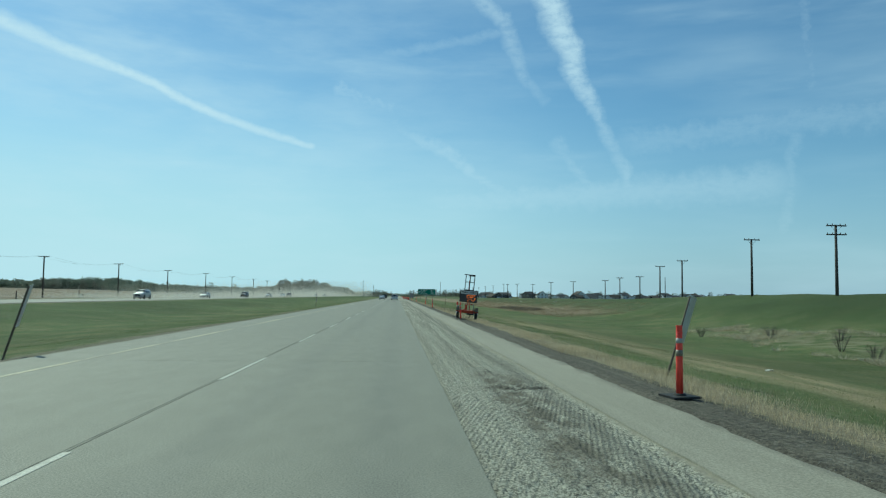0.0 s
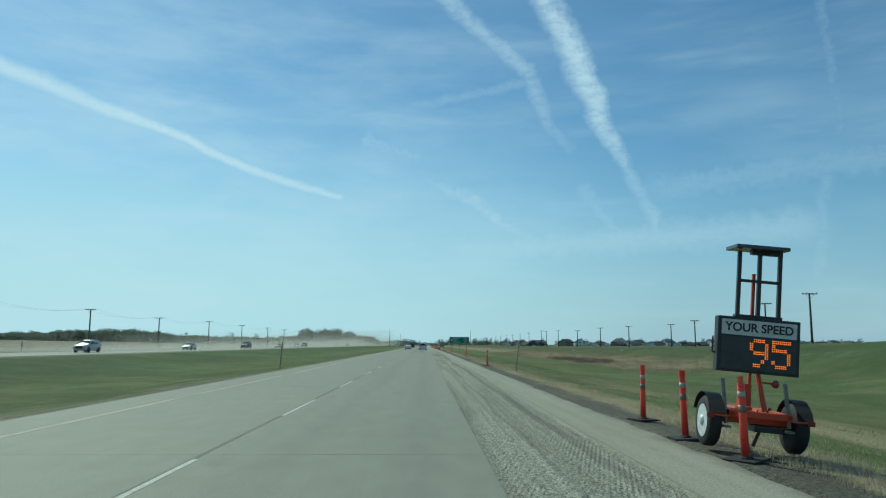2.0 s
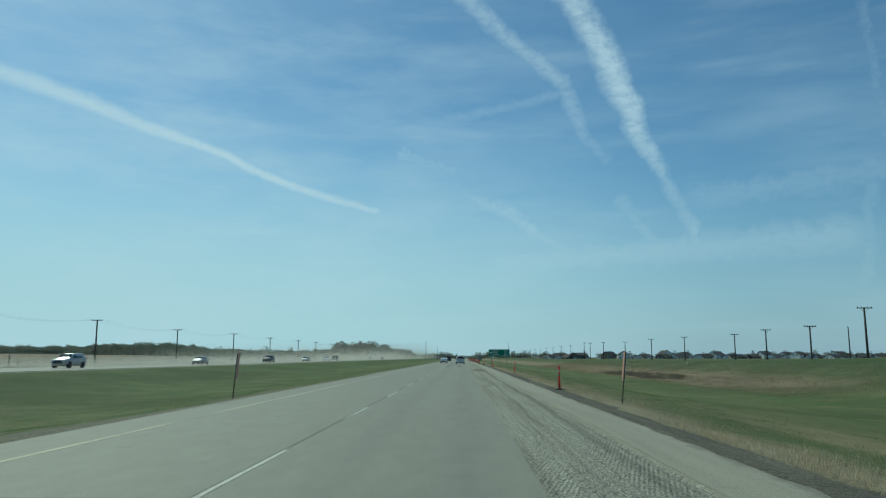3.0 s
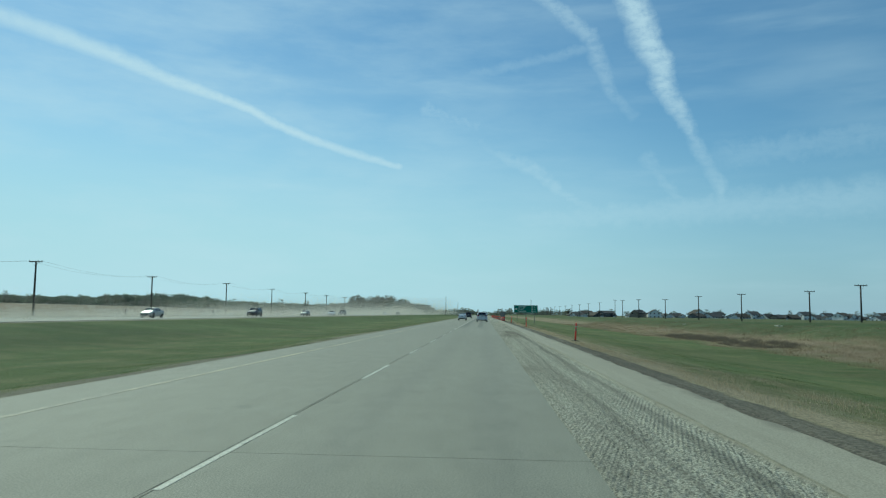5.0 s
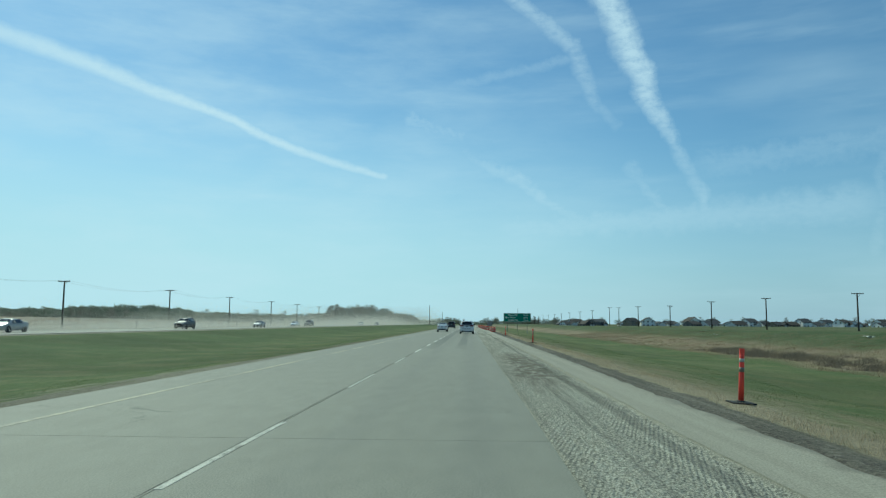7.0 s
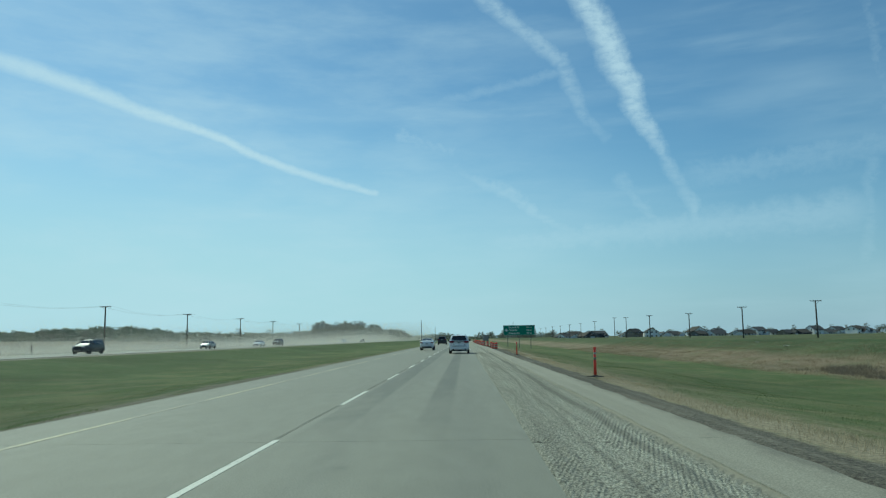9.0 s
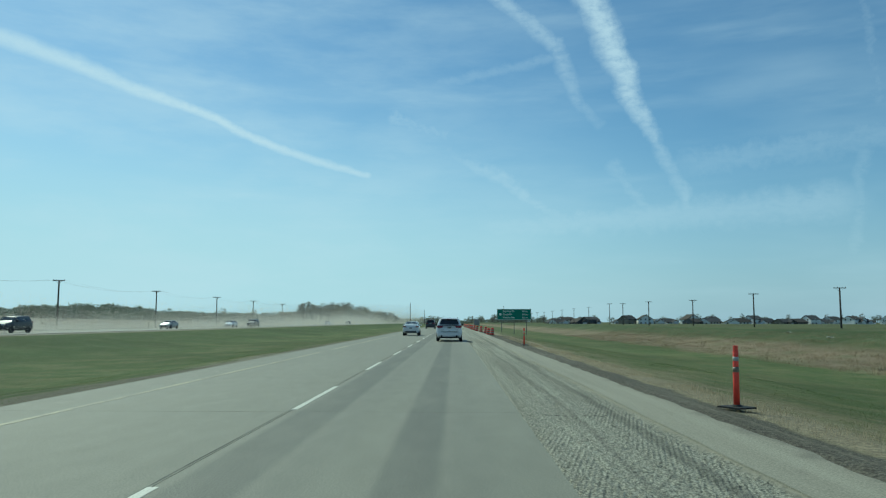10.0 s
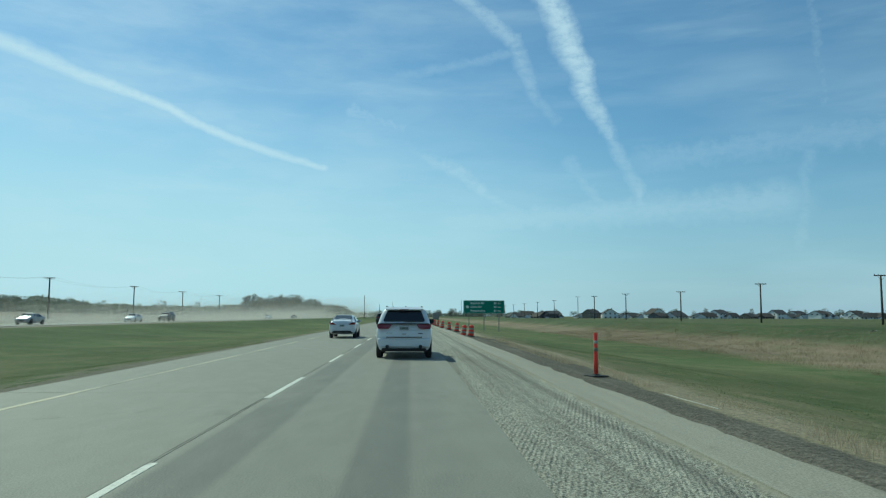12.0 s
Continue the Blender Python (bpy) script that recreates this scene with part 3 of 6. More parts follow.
def lay(x, y):
    """Height of the ground."""
    crest = np.interp(y, CREST_Y, CREST_Z)
    if x < 3.4:
        z = np.interp(x, LX, LZ)
    elif x <= 36:
        z = np.interp(x, RX, RZ)
    else:
        z = np.interp(x, (36, 42, 47, 52, 60, 90, 140, 4500), (-1.1, crest * 0.3, crest * 0.8, crest, crest, crest - 0.5, min(crest, 0.2), 0.2))
    rough = 0.0 if -8.0 < x < 4.6 or -61 < x < -37 else 1.0 if 8 < x < 60 or -35 < x < -10 else 0.35
    z += rough * 0.16 * noise.fractal((x * 0.13, y * 0.09, 0.3), 1.0, 2.0, 4)
    return float(z)


def grid(xs, ys, height):
    verts = [(x, y, height(x, y)) for y in ys for x in xs]
    n = len(xs)
    faces = [(j * n + i, j * n + i + 1, (j + 1) * n + i + 1, (j + 1) * n + i) for j in range(len(ys) - 1) for i in range(n - 1)]
    return verts, faces


gx = [-4500, -2500, -1200, -900, -700, -500, -420, -350, -300, -250, -200, -160, -140, -110, -90, -80, -75, -70, -66, -62, -59, -57, -50, -44, -38, -36.5, -35]
gx += list(np.arange(-33, -9, 1.5)) + [-8.6, -8.2, -7.9, -7.7, -7.4, -5, 0, 3.4, 3.6, 3.8, 4.2, 4.6, 5.0, 5.5, 6, 6.6, 7.3]
gx += list(np.arange(8, 60, 1.0)) + [62, 66, 72, 80, 90, 110, 140, 200, 300, 450, 700, 1200, 2500, 4500]
gy = [-300, -120, -60] + list(np.arange(-40, 330, 1.5)) + list(np.arange(330, 700, 8)) + [720, 780, 860, 1000, 1300, 1800, 2600, 3600, 4600]
gx, gy = [float(v) for v in gx], [float(v) for v in gy]
ground = new("ground", mesh("ground", *grid(gx, gy, lay), M_GROUND, True))
tagged(ground, "grassy prairie ground with ditches, verges and stubble field", "ground", kind="structure")

DASH_X, MILL_X0, MILL_X1, PAVE_X1 = -2.86, 0.72, 2.58, 3.56
JOINT0, PITCH = -30.0, 15.2


def mill_edge(y):
    return MILL_X1 + 0.10 * noise.noise((y * 0.11, 1.7, 0)) + 0.03 * noise.noise((y * 0.9, 4.1, 0))


def pave_edge(y):
    return PAVE_X1 - 0.17 * min(max((y - 165) / 30, 0), 1) + 0.07 * noise.noise((y * 0.12, 9.3, 0)) + 0.10 * noise.noise((y * 0.8, 2.2, 0)) + 0.06 * noise.noise((y * 2.3, 5.2, 0))


road = tagged(new("road", mesh("road", [(-7.72, -60, -0.13), (MILL_X0 + 0.1, -60, -0.13), (MILL_X0 + 0.1, 1500, -0.13), (-7.72, 1500, -0.13),
      (-7.72, -60, -0.02), (MILL_X0 - 0.01, -60, -0.02), (MILL_X0 - 0.01, 1500, -0.02), (-7.72, 1500, -0.02)],
      [(0, 1, 5, 4), (1, 2, 6, 5), (2, 3, 7, 6), (3, 0, 4, 7), (4, 5, 6, 7), (0, 3, 2, 1)], M_BASE)),
      "two-lane grey concrete highway carriageway with sealed joints", "road", kind="structure")


def strip(name, left, right, y0, y1, step, z, material, label, thick=0.12):
    """A long paved strip whose two sides are functions of y."""
    ys = np.arange(y0, y1 + 0.01, step)
    verts, faces = [], []
    for y in ys:
        a, b = left(y), right(y)
        verts += [(a, y, z), (b, y, z), (b, y, z - thick), (a, y, z - thick)]
    for j in range(len(ys) - 1):
        k = 4 * j
        faces += [(k, k + 1, k + 5, k + 4), (k + 1, k + 2, k + 6, k + 5), (k + 3, k, k + 4, k + 7)]
    return tagged(new(name, mesh(name, verts, faces, material)), label, name.split("_")[-1], kind="structure")


strip("paved_shoulder", lambda y: mill_edge(y) + 0.0, pave_edge, -40, 420, 0.2, -0.004, M_SHOULDER, "smooth beige asphalt shoulder strip with ragged outer edge", 0.16)
strip("distant_shoulder", lambda y: MILL_X0, lambda y: PAVE_X1, 420, 1500, 60, -0.01, M_SHOULDER, "beige asphalt shoulder running to the horizon", 0.16)


def milled_strip():
    """The planed strip: a fine sheet with slanting tooth marks, ribs and lumps."""
    y = np.concatenate([np.arange(0, 216, 0.034), np.arange(216, 421, 1.0)])
    u = np.linspace(0, 1, 60)
    edge = np.array([mill_edge(float(v)) for v in y]) + 0.02
    X = MILL_X0 - 0.01 + np.outer(edge - MILL_X0 + 0.01, u)
    Y = np.repeat(y[:, None], len(u), 1)
    rng = np.random.default_rng(4)
    lumps = rng.normal(0, 1, X.shape)
    lumps = (lumps + np.roll(lumps, 1, 0) + np.roll(lumps, 1, 1)) / 1.7
    slant = np.where(((X + 0.1 * np.sin(Y * 0.21)) % 1.24) < 0.62, 1.0, -1.0)
    teeth = np.sin(2 * math.pi * (Y + 1.3 * slant * X) / 0.165)
    ribs = np.sin(2 * math.pi * X / 0.155 + 0.5 * np.sin(Y * 0.9))
    fade = 0.5 + 0.5 * np.sin(Y * 0.13 + 2.0 * np.sin(X * 1.7))
    Z = -0.045 + 0.0068 * lumps + 0.0030 * np.clip(teeth + 0.3, -1, 0.6) * (0.15 + 1.1 * fade) + 0.004 * ribs
    rim = np.clip((u - 0.94) / 0.06, 0, 1)[None, :] ** 2
    Z = Z * (1 - rim) - 0.011 * rim
    Z[:, 0] = -0.03
    n = len(u)
    verts = np.stack([X, Y, Z], -1).reshape(-1, 3)
    j, i = np.mgrid[0:len(y) - 1, 0:n - 1]
    a = (j * n + i).ravel()
    quads = np.stack([a, a + 1, a + n + 1, a + n], 1)
    me = bpy.data.meshes.new("milled_strip")
    me.vertices.add(len(verts)), me.loops.add(quads.size), me.polygons.add(len(quads))
    me.vertices.foreach_set("co", verts.ravel().astype(np.float32))
    me.loops.foreach_set("vertex_index", quads.ravel().astype(np.int32))
    me.polygons.foreach_set("loop_start", np.arange(0, quads.size, 4, dtype=np.int32))
    me.update(calc_edges=True)
    me.materials.append(M_MILL)
    return tagged(new("milled_pavement", me), "rough milled asphalt strip with slanting grooves", "pavement", kind="structure")


milled_strip()

# painted lines, worn thin
lines = tagged(new("lane_marking"), "worn white dashes and yellow edge line on concrete", "road marking", kind="structure")
for k in range(-2, 60):
    y = 12.2 + 9.73 * k
    w = (0.05 if y > 140 else 0.036) + 0.01 * noise.noise((k * 1.3, 0, 0))
    part("dash", boxed(DASH_X + 0.02 - w, DASH_X + 0.02 + w, y, y + 4.2, -0.002, 0.004), M_LINE if y > 140 else M_FADED, lines)
part("edge_line", boxed(-6.48, -6.37, -60, 900, -0.002, 0.003), M_EDGE, lines)
part("edge_line", boxed(0.50, 0.60, 230, 900, 0.001, 0.004), M_LINE, lines)



def joint_seal():
    """Ragged dark crack sealant along the joint between the lanes."""
    ys = np.arange(-20, 330, 0.12)
    verts = []
    for y in ys:
        y = float(y)
        w = 0.004 + 0.011 * max(0.0, noise.noise((y * 0.35, 3.3, 0))) + 0.010 * max(0.0, noise.noise((y * 2.6, 8.8, 0)))
        x = DASH_X - 0.038 + 0.012 * noise.noise((y * 0.5, 1.1, 0))
        verts += [(x - w, y, 0.0024), (x + w, y, 0.0024)]
    faces = [(2 * k, 2 * k + 1, 2 * k + 3, 2 * k + 2) for k in range(len(ys) - 1)]
    seal = new("joint_seal", mesh("joint_seal", verts, faces, M_BASE))
    seal.parent = road


joint_seal()

# far carriageway, a little higher than this one
strip("opposite_road", lambda y: -56.0, lambda y: -40.5 - 3.0 * min(max((y - 140) / 140, 0), 1), -200, 1500, 20, 0.13, M_OPP, "sunlit pale asphalt opposite carriageway beyond the median", 0.3)

# ---------------------------------------------------------------- roadside things
M_DULL = mat("dull_reflective_band", (0.20, 0.17, 0.12), 0.4, vary=0.2, scale=12)


def tube_marker(x, y, lean=0.0, turn=0.0):
    """Orange tubular delineator with two reflective bands on a rubber base."""
    z = lay(x, y) if x > 4.6 else -0.045
    t = thing("traffic_delineator", pose(x, y, z, 0, lean, turn), "orange plastic tube delineator with white bands on rubber base", "traffic delineator", "delineators along the shoulder")
    part("rubber_base", box(turned(bmesh.new(), [(0.10, 0.026), (0.085, 0.05), (0.06, 0.058)], 12), -0.22, 0.22, -0.22, 0.22, 0, 0.028), M_RUBBER, t, "black rubber base")
    part("tube", turned(bmesh.new(), [(0.052, 0.05), (0.05, 0.45), (0.046, 0.9), (0.044, 0.93)], 14), M_ORANGE, t, smooth=True)
    part("reflective_band", turned(bmesh.new(), [(0.0515, 0.60), (0.0505, 0.69)], 14), M_DULL, t, "dull grey reflective band", smooth=True)
    part("reflective_band", turned(bmesh.new(), [(0.0495, 0.79), (0.0485, 0.86)], 14), M_BAND, t, "silvery white reflective band", smooth=True)
    cap = turned(bmesh.new(), [(0.05, 0.93), (0.046, 0.96)], 12)
    box(cap, -0.045, 0.045, -0.014, 0.014, 0.955, 1.05)
    part("handle", cap, M_ORANGE, t)
    return t


for x, y, lean, turn in ((4.17, 10.64, 0, 10), (4.0, 45.75, -2, 40), (3.98, 47.85, -1, 0), (4.17, 50.7, 1, 20), (4.25, 87.6, 0, 5), (5.0, 127.6, 3, 0), (4.5, 168.7, 1, 30), (4.09, 202.1, 0, 15)):
    tube_marker(x, y, lean, turn)


M_HAZARD = mat("faded_orange_sheeting", (0.52, 0.24, 0.17), 0.5, vary=0.15, scale=6)
M_SHEET = mat("weathered_aluminium_sheet", (0.52, 0.53, 0.52), 0.45, metal=0.25, vary=0.12, scale=5)


def marker_board(x, y, h, lean, turn, face=1):
    """A leaning post with a narrow upright board bolted to it."""
    t = thing("marker_board", pose(x, y, lay(x, y) - 0.05, 0, lean, 0), "leaning roadside marker with narrow aluminium board on thin post", "road marker", "marker boards beside the road")
    part("post", boxed(-0.02, 0.02, -0.02, 0.02, 0, h), M_LATH, t, "dark thin post", bevel=0.003)
    m = pose(0, 0, 0, 0, 0, turn)
    board = part("board", boxed(-0.02, 0.28, -0.032, -0.0215, h * 0.46, h + 0.02, m), M_SHEET, t, "pale aluminium board", bevel=0.003)
    back = (-0.0212, -0.018) if face > 0 else (-0.0355, -0.0322)
    part("facing", boxed(-0.015, 0.275, *back, h * 0.47, h + 0.015, m), M_HAZARD, board, "faded orange facing")
    for z in (h * 0.55, h * 0.9):
        part("bolt", turned(bmesh.new(), [(0.014, -0.01), (0.014, 0.0), (0.008, 0.006)], 6, m @ pose(0.0, -0.032, z, 90)), M_STEEL, board)
    return t


marker_board(5.53, 14.8, 1.75, 17, 46)
marker_board(-8.85, 17.2, 1.8, 17, 105)
marker_board(5.12, 78.5, 1.75, 6, 95)
marker_board(-8.95, 82.0, 1.75, 4, 93, -1)


M_DIRTYBAND = mat("dirty_white_band", (0.36, 0.34, 0.27), 0.45, vary=0.25, scale=6)


def drum(x, y, lean):
    t = thing("traffic_drum", pose(x, y, lay(x, y) if x > 3.55 else -0.004, 0, lean, 0), "orange and white banded construction drum with rubber ring", "traffic drum", "construction drums along the shoulder")
    part("ballast_ring", turned(bmesh.new(), [(0.40, 0), (0.40, 0.06), (0.32, 0.09), (0.29, 0.09)], 18), M_RUBBER, t, "black rubber ballast ring")
    t.scale = (0.74, 0.74, 0.78)
    zs, rs = (0.05, 0.27, 0.44, 0.61, 0.78, 0.98), (0.29, 0.28, 0.265, 0.25, 0.235, 0.22)
    for i in range(5):
        part("band", turned(bmesh.new(), [(rs[i], zs[i]), (rs[i] - 0.004, zs[i + 1] - 0.015), (rs[i + 1], zs[i + 1])], 18), (M_ORANGE, M_DIRTYBAND)[i % 2], t, "", True)
    part("handle", box(turned(bmesh.new(), [(0.2, 0.975), (0.14, 1.01)], 14), -0.1, 0.1, -0.02, 0.02, 1.0, 1.07), M_ORANGE, t)


DRUMS = [(3.85, 236.3), (3.6, 240.2), (3.8, 251.4), (3.5, 258.8), (3.25, 269.4), (3.15, 281.0)] + [(3.1 - 0.03 * k, 291.5 + 10.2 * k) for k in range(9)]
for k, (x, y) in enumerate(DRUMS):
    drum(x, y, 5 + 3 * math.sin(k * 1.7))


def guide_sign():
    x0, x1, y, z0, z1 = 9.1, 16.5, 316.0, 1.85, 4.18
    t = thing("guide_sign", pose(0, y, 0), "large green highway guide sign with white lettering on steel posts", "road sign")
    part("panel", boxed(x0, x1, -0.02, 0.02, z0, z1), M_SIGN, t, bevel=0.01)
    rim = bmesh.new()
    for a, b, c, d in ((x0 + 0.06, x1 - 0.06, z1 - 0.10, z1 - 0.06), (x0 + 0.06, x1 - 0.06, z0 + 0.06, z0 + 0.10), (x0 + 0.06, x0 + 0.10, z0 + 0.10, z1 - 0.10), (x1 - 0.10, x1 - 0.06, z0 + 0.10, z1 - 0.10)):
        box(rim, a, b, -0.026, -0.0205, c, d)
    part("border", rim, M_SIGN_TEXT, t, "thin white border")
    for xp in (x0 + 1.0, (x0 + x1) / 2, x1 - 1.0):
        part("post", boxed(xp - 0.07, xp + 0.07, 0.03, 0.17, lay(xp, y) - 0.3, z1 - 0.15), M_STEEL, t)
    return t, x0, x1, y, z0, z1


sign, sx0, sx1, sy, sz0, sz1 = guide_sign()
panel = next(c for c in sign.children if c.name.startswith("panel"))
for row, words in enumerate(("Boychuk Dr", "Circle Dr", "Preston Ave")):
    zc = sz1 - 0.5 - row * 0.67
    lettering(words, 0.52, M_SIGN_TEXT, panel, pose(sx0 + 1.25, -0.024, zc, 90), "LEFT")
    for dx in (5.5, 5.78):
        part("figure_bar", boxed(sx0 + dx, sx0 + dx + 0.16, -0.026, -0.0205, zc - 0.17, zc + 0.17), M_SIGN_TEXT, panel)
    lettering("km", 0.40, M_SIGN_TEXT, panel, pose(sx0 + 6.2, -0.024, zc - 0.03, 90), "LEFT")
part("route_emblem", turned(bmesh.new(), [(0.28, 0), (0.28, 0.007)], 16, Matrix.Translation((sx0 + 0.72, -0.0205, sz1 - 1.15)) @ pose(0, 0, 0, 90)), M_SIGN_TEXT, sign, "round white route emblem")


M_STEELRIM = mat("painted_steel_rim", (0.62, 0.63, 0.64), 0.35, metal=0.2, vary=0.15, scale=12)


def speed_trailer():
    t = thing("speed_display_trailer", pose(4.43, 46.6, -0.04, 0, 5.3, -4), "orange trailer with dark radar speed display and solar panel frame", "speed trailer")
    wheel_x = 0.58
    for s in (-1, 1):
        tyre = turned(bmesh.new(), [(0.20, -0.075), (0.31, -0.085), (0.34, -0.055), (0.345, 0), (0.34, 0.055), (0.31, 0.085), (0.20, 0.075)], 28, pose(s * wheel_x, 0, 0.35, 0, 90, 0))
        w = part("wheel", tyre, M_RUBBER, t, "black road tyre", True)
        part("rim", turned(bmesh.new(), [(0.225, -0.087), (0.20, -0.086), (0.17, -0.065), (0.09, -0.07), (0.07, -0.10), (0.05, -0.115), (0.02, -0.12)] if s < 0 else [(0.02, 0.12), (0.05, 0.115), (0.07, 0.10), (0.09, 0.07), (0.17, 0.065), (0.20, 0.086), (0.225, 0.087)], 18, pose(s * wheel_x, 0, 0.35, 0, 90, 0)), M_STEELRIM, w, "silver steel rim")
        # rim is not pierced: black discs give the shade of its vent holes
        for k in range(8):
            a = k * math.pi / 4
            part("rim_hole", turned(bmesh.new(), [(0.022, 0), (0.022, 0.004)], 8, pose(s * (wheel_x + 0.0665), 0.135 * math.cos(a), 0.35 + 0.135 * math.sin(a), 0, 90 * s, 0)), M_BLACK, w, "black disc in place of a shaded vent hole")
        arch, n = bmesh.new(), 10
        ring = [[(s * (wheel_x + dx), 0.395 * math.cos(a), 0.35 + 0.395 * math.sin(a)) for dx in (-0.105, 0.105)] for a in np.linspace(0.35, math.pi - 0.35, n)]
        vs = [[arch.verts.new(p) for p in r] for r in ring]
        for a, b in zip(vs, vs[1:]):
            arch.faces.new((a[0], a[1], b[1], b[0]))
        bmesh.ops.solidify(arch, geom=arch.faces[:], thickness=0.015)
        part("mudguard", arch, M_BLACK, t, "black curved mudguard", True)
        part("jack_leg", rod(bmesh.new(), (s * 0.42, -0.25, 0.36), (s * 0.42 - 0.07, -0.22, 0.95), 0.028), M_STEEL, t, "grey steel jack leg")
    part("axle_beam", boxed(-0.52, 0.52, -0.06, 0.06, 0.36, 0.50), M_TRORANGE, t, bevel=0.01)
    part("chassis_rail", boxed(-0.42, -0.34, -0.35, 0.7, 0.46, 0.55), M_TRORANGE, t, bevel=0.01)
    part("chassis_rail", boxed(0.34, 0.42, -0.35, 0.7, 0.46, 0.55), M_TRORANGE, t, bevel=0.01)
    part("crossmember", boxed(-0.42, 0.42, -0.35, -0.27, 0.455, 0.545), M_TRORANGE, t, bevel=0.01)
    part("drawbar", rod(rod(bmesh.new(), (-0.36, 0.7, 0.5), (0, 1.7, 0.48), 0.04), (0.36, 0.7, 0.5), (0, 1.7, 0.48), 0.04), M_TRORANGE, t)
    part("battery_box", boxed(-0.02, 0.44, -0.2, 0.25, 0.27, 0.355), M_BLACK, t, "dark battery box under the beam", bevel=0.01)
    part("prop", boxed(-0.025, 0.025, -0.015, 0.015, 0, 0.6, pose(0.14, 0.3, 0.03, 0, 22, 0)), M_LATH, t, "brown wooden prop", bevel=0.004)
    part("coupler_plate", boxed(-0.26, -0.10, -0.30, -0.08, 0.556, 0.60), M_TRORANGE, t, bevel=0.008)
    for s in (-1, 1):
        part("marker_lamp", boxed(s * 0.66 - 0.05, s * 0.66 + 0.05, -0.36, -0.32, 0.42, 0.49), M_TAIL, t, "small dull red marker lamp", bevel=0.006)
        part("lamp_arm", boxed(min(s * 0.42, s * 0.62), max(s * 0.42, s * 0.62), -0.345, -0.325, 0.45, 0.475), M_TRORANGE, t)
        part("jack_foot", boxed(s * 0.42 - 0.05, s * 0.42 + 0.05, -0.30, -0.20, 0.30, 0.33), M_STEEL, t)
    mast = box(bmesh.new(), -0.055, -0.01, 0.02, 0.065, 0.55, 2.45)
    part("mast", box(mast, -0.17, -0.01, -0.0, 0.12, 0.551, 0.9), M_TRORANGE, t, "orange square-tube mast", bevel=0.008)
    part("strut", rod(bmesh.new(), (0.14, -0.1, 0.55), (0.08, 0.05, 1.05), 0.035), M_TRORANGE, t)
    lamp = part("tail_lamp", turned(bmesh.new(), [(0.05, 0), (0.055, 0.03), (0.03, 0.05)], 14, pose(0.26, -0.1, 0.93, 90)), M_TAIL, t, "round red tail lamp", True)
    part("bracket", boxed(0.10, 0.24, -0.10, -0.07, 0.92, 0.95), M_TRORANGE, t)
    # display box
    part("display_case", boxed(-0.56, 0.56, -0.16, 0.0, 1.05, 1.81), M_BLACK, t, "black display cabinet", bevel=0.012)
    part("led_panel", boxed(-0.51, 0.51, -0.168, -0.161, 1.09, 1.54), mat("dark_led_face", (0.045, 0.05, 0.05), 0.6), t, "dark grey unlit display face")
    head = part("header_plate", boxed(-0.51, 0.51, -0.168, -0.161, 1.56, 1.77), mat("grey_white_header", (0.6, 0.6, 0.57), 0.5, vary=0.1), t, "pale header plate reading your speed")
    lettering("YOUR SPEED", 0.165, M_BLACK, head, pose(0, -0.171, 1.665, 90), wide=0.98)
    lit = bpy.data.materials.new("amber_led")
    lit.use_nodes = True
    b = lit.node_tree.nodes["Principled BSDF"]
    b.inputs["Base Color"].default_value = (0.8, 0.2, 0.03, 1)
    b.inputs["Emission Color"].default_value, b.inputs["Emission Strength"].default_value = (1.0, 0.20, 0.03, 1), 1.0
    digits = {"9": ("01110", "10001", "10001", "01111", "00001", "00010", "01100"), "5": ("11111", "10000", "11110", "00001", "00001", "10001", "01110")}
    for d, x0 in (("9", -0.10), ("5", 0.20)):
        dots = bmesh.new()
        for r, line in enumerate(digits[d]):
            for c, on in enumerate(line):
                if on == "1":
                    for ex, ez in ((-1, -1), (1, -1), (-1, 1), (1, 1)):
                        turned(dots, [(0.0095, 0), (0.0095, 0.003)], 6, Matrix.Translation((x0 + 0.052 * c + 0.0125 * ex, -0.1685, 1.50 - 0.056 * r + 0.0135 * ez)) @ pose(0, 0, 0, 90))
        part("lit_digit", dots, lit, t, "amber lit digit")
    part("door_handle", rod(rod(bmesh.new(), (-0.60, -0.08, 1.30), (-0.60, -0.08, 1.52), 0.012), (-0.56, -0.08, 1.30), (-0.60, -0.08, 1.30), 0.012), M_BLACK, t)
    # solar frame
    for x in (-0.28, 0.0, 0.28):
        part("frame_upright", boxed(x - 0.025, x + 0.025, -0.105, -0.055, 1.811, 2.75), M_BLACK, t)
    part("frame_crossbar", boxed(-0.26, 0.26, -0.095, -0.065, 2.31, 2.35), M_BLACK, t)
    part("frame_foot", boxed(-0.32, 0.32, -0.13, -0.02, 1.811, 1.85), M_BLACK, t)
    part("solar_panel", boxed(-0.40, 0.32, -0.24, 0.24, 0, 0.05, pose(0, -0.08, 2.765, 1.5)), mat("solar_cells", (0.02, 0.025, 0.05), 0.2), t, "thin flat solar panel", bevel=0.004)
    part("panel_bracket", boxed(-0.12, 0.30, -0.12, -0.02, 2.71, 2.76), M_BLACK, t)
    return t


speed_trailer()

# ---------------------------------------------------------------- poles and wires


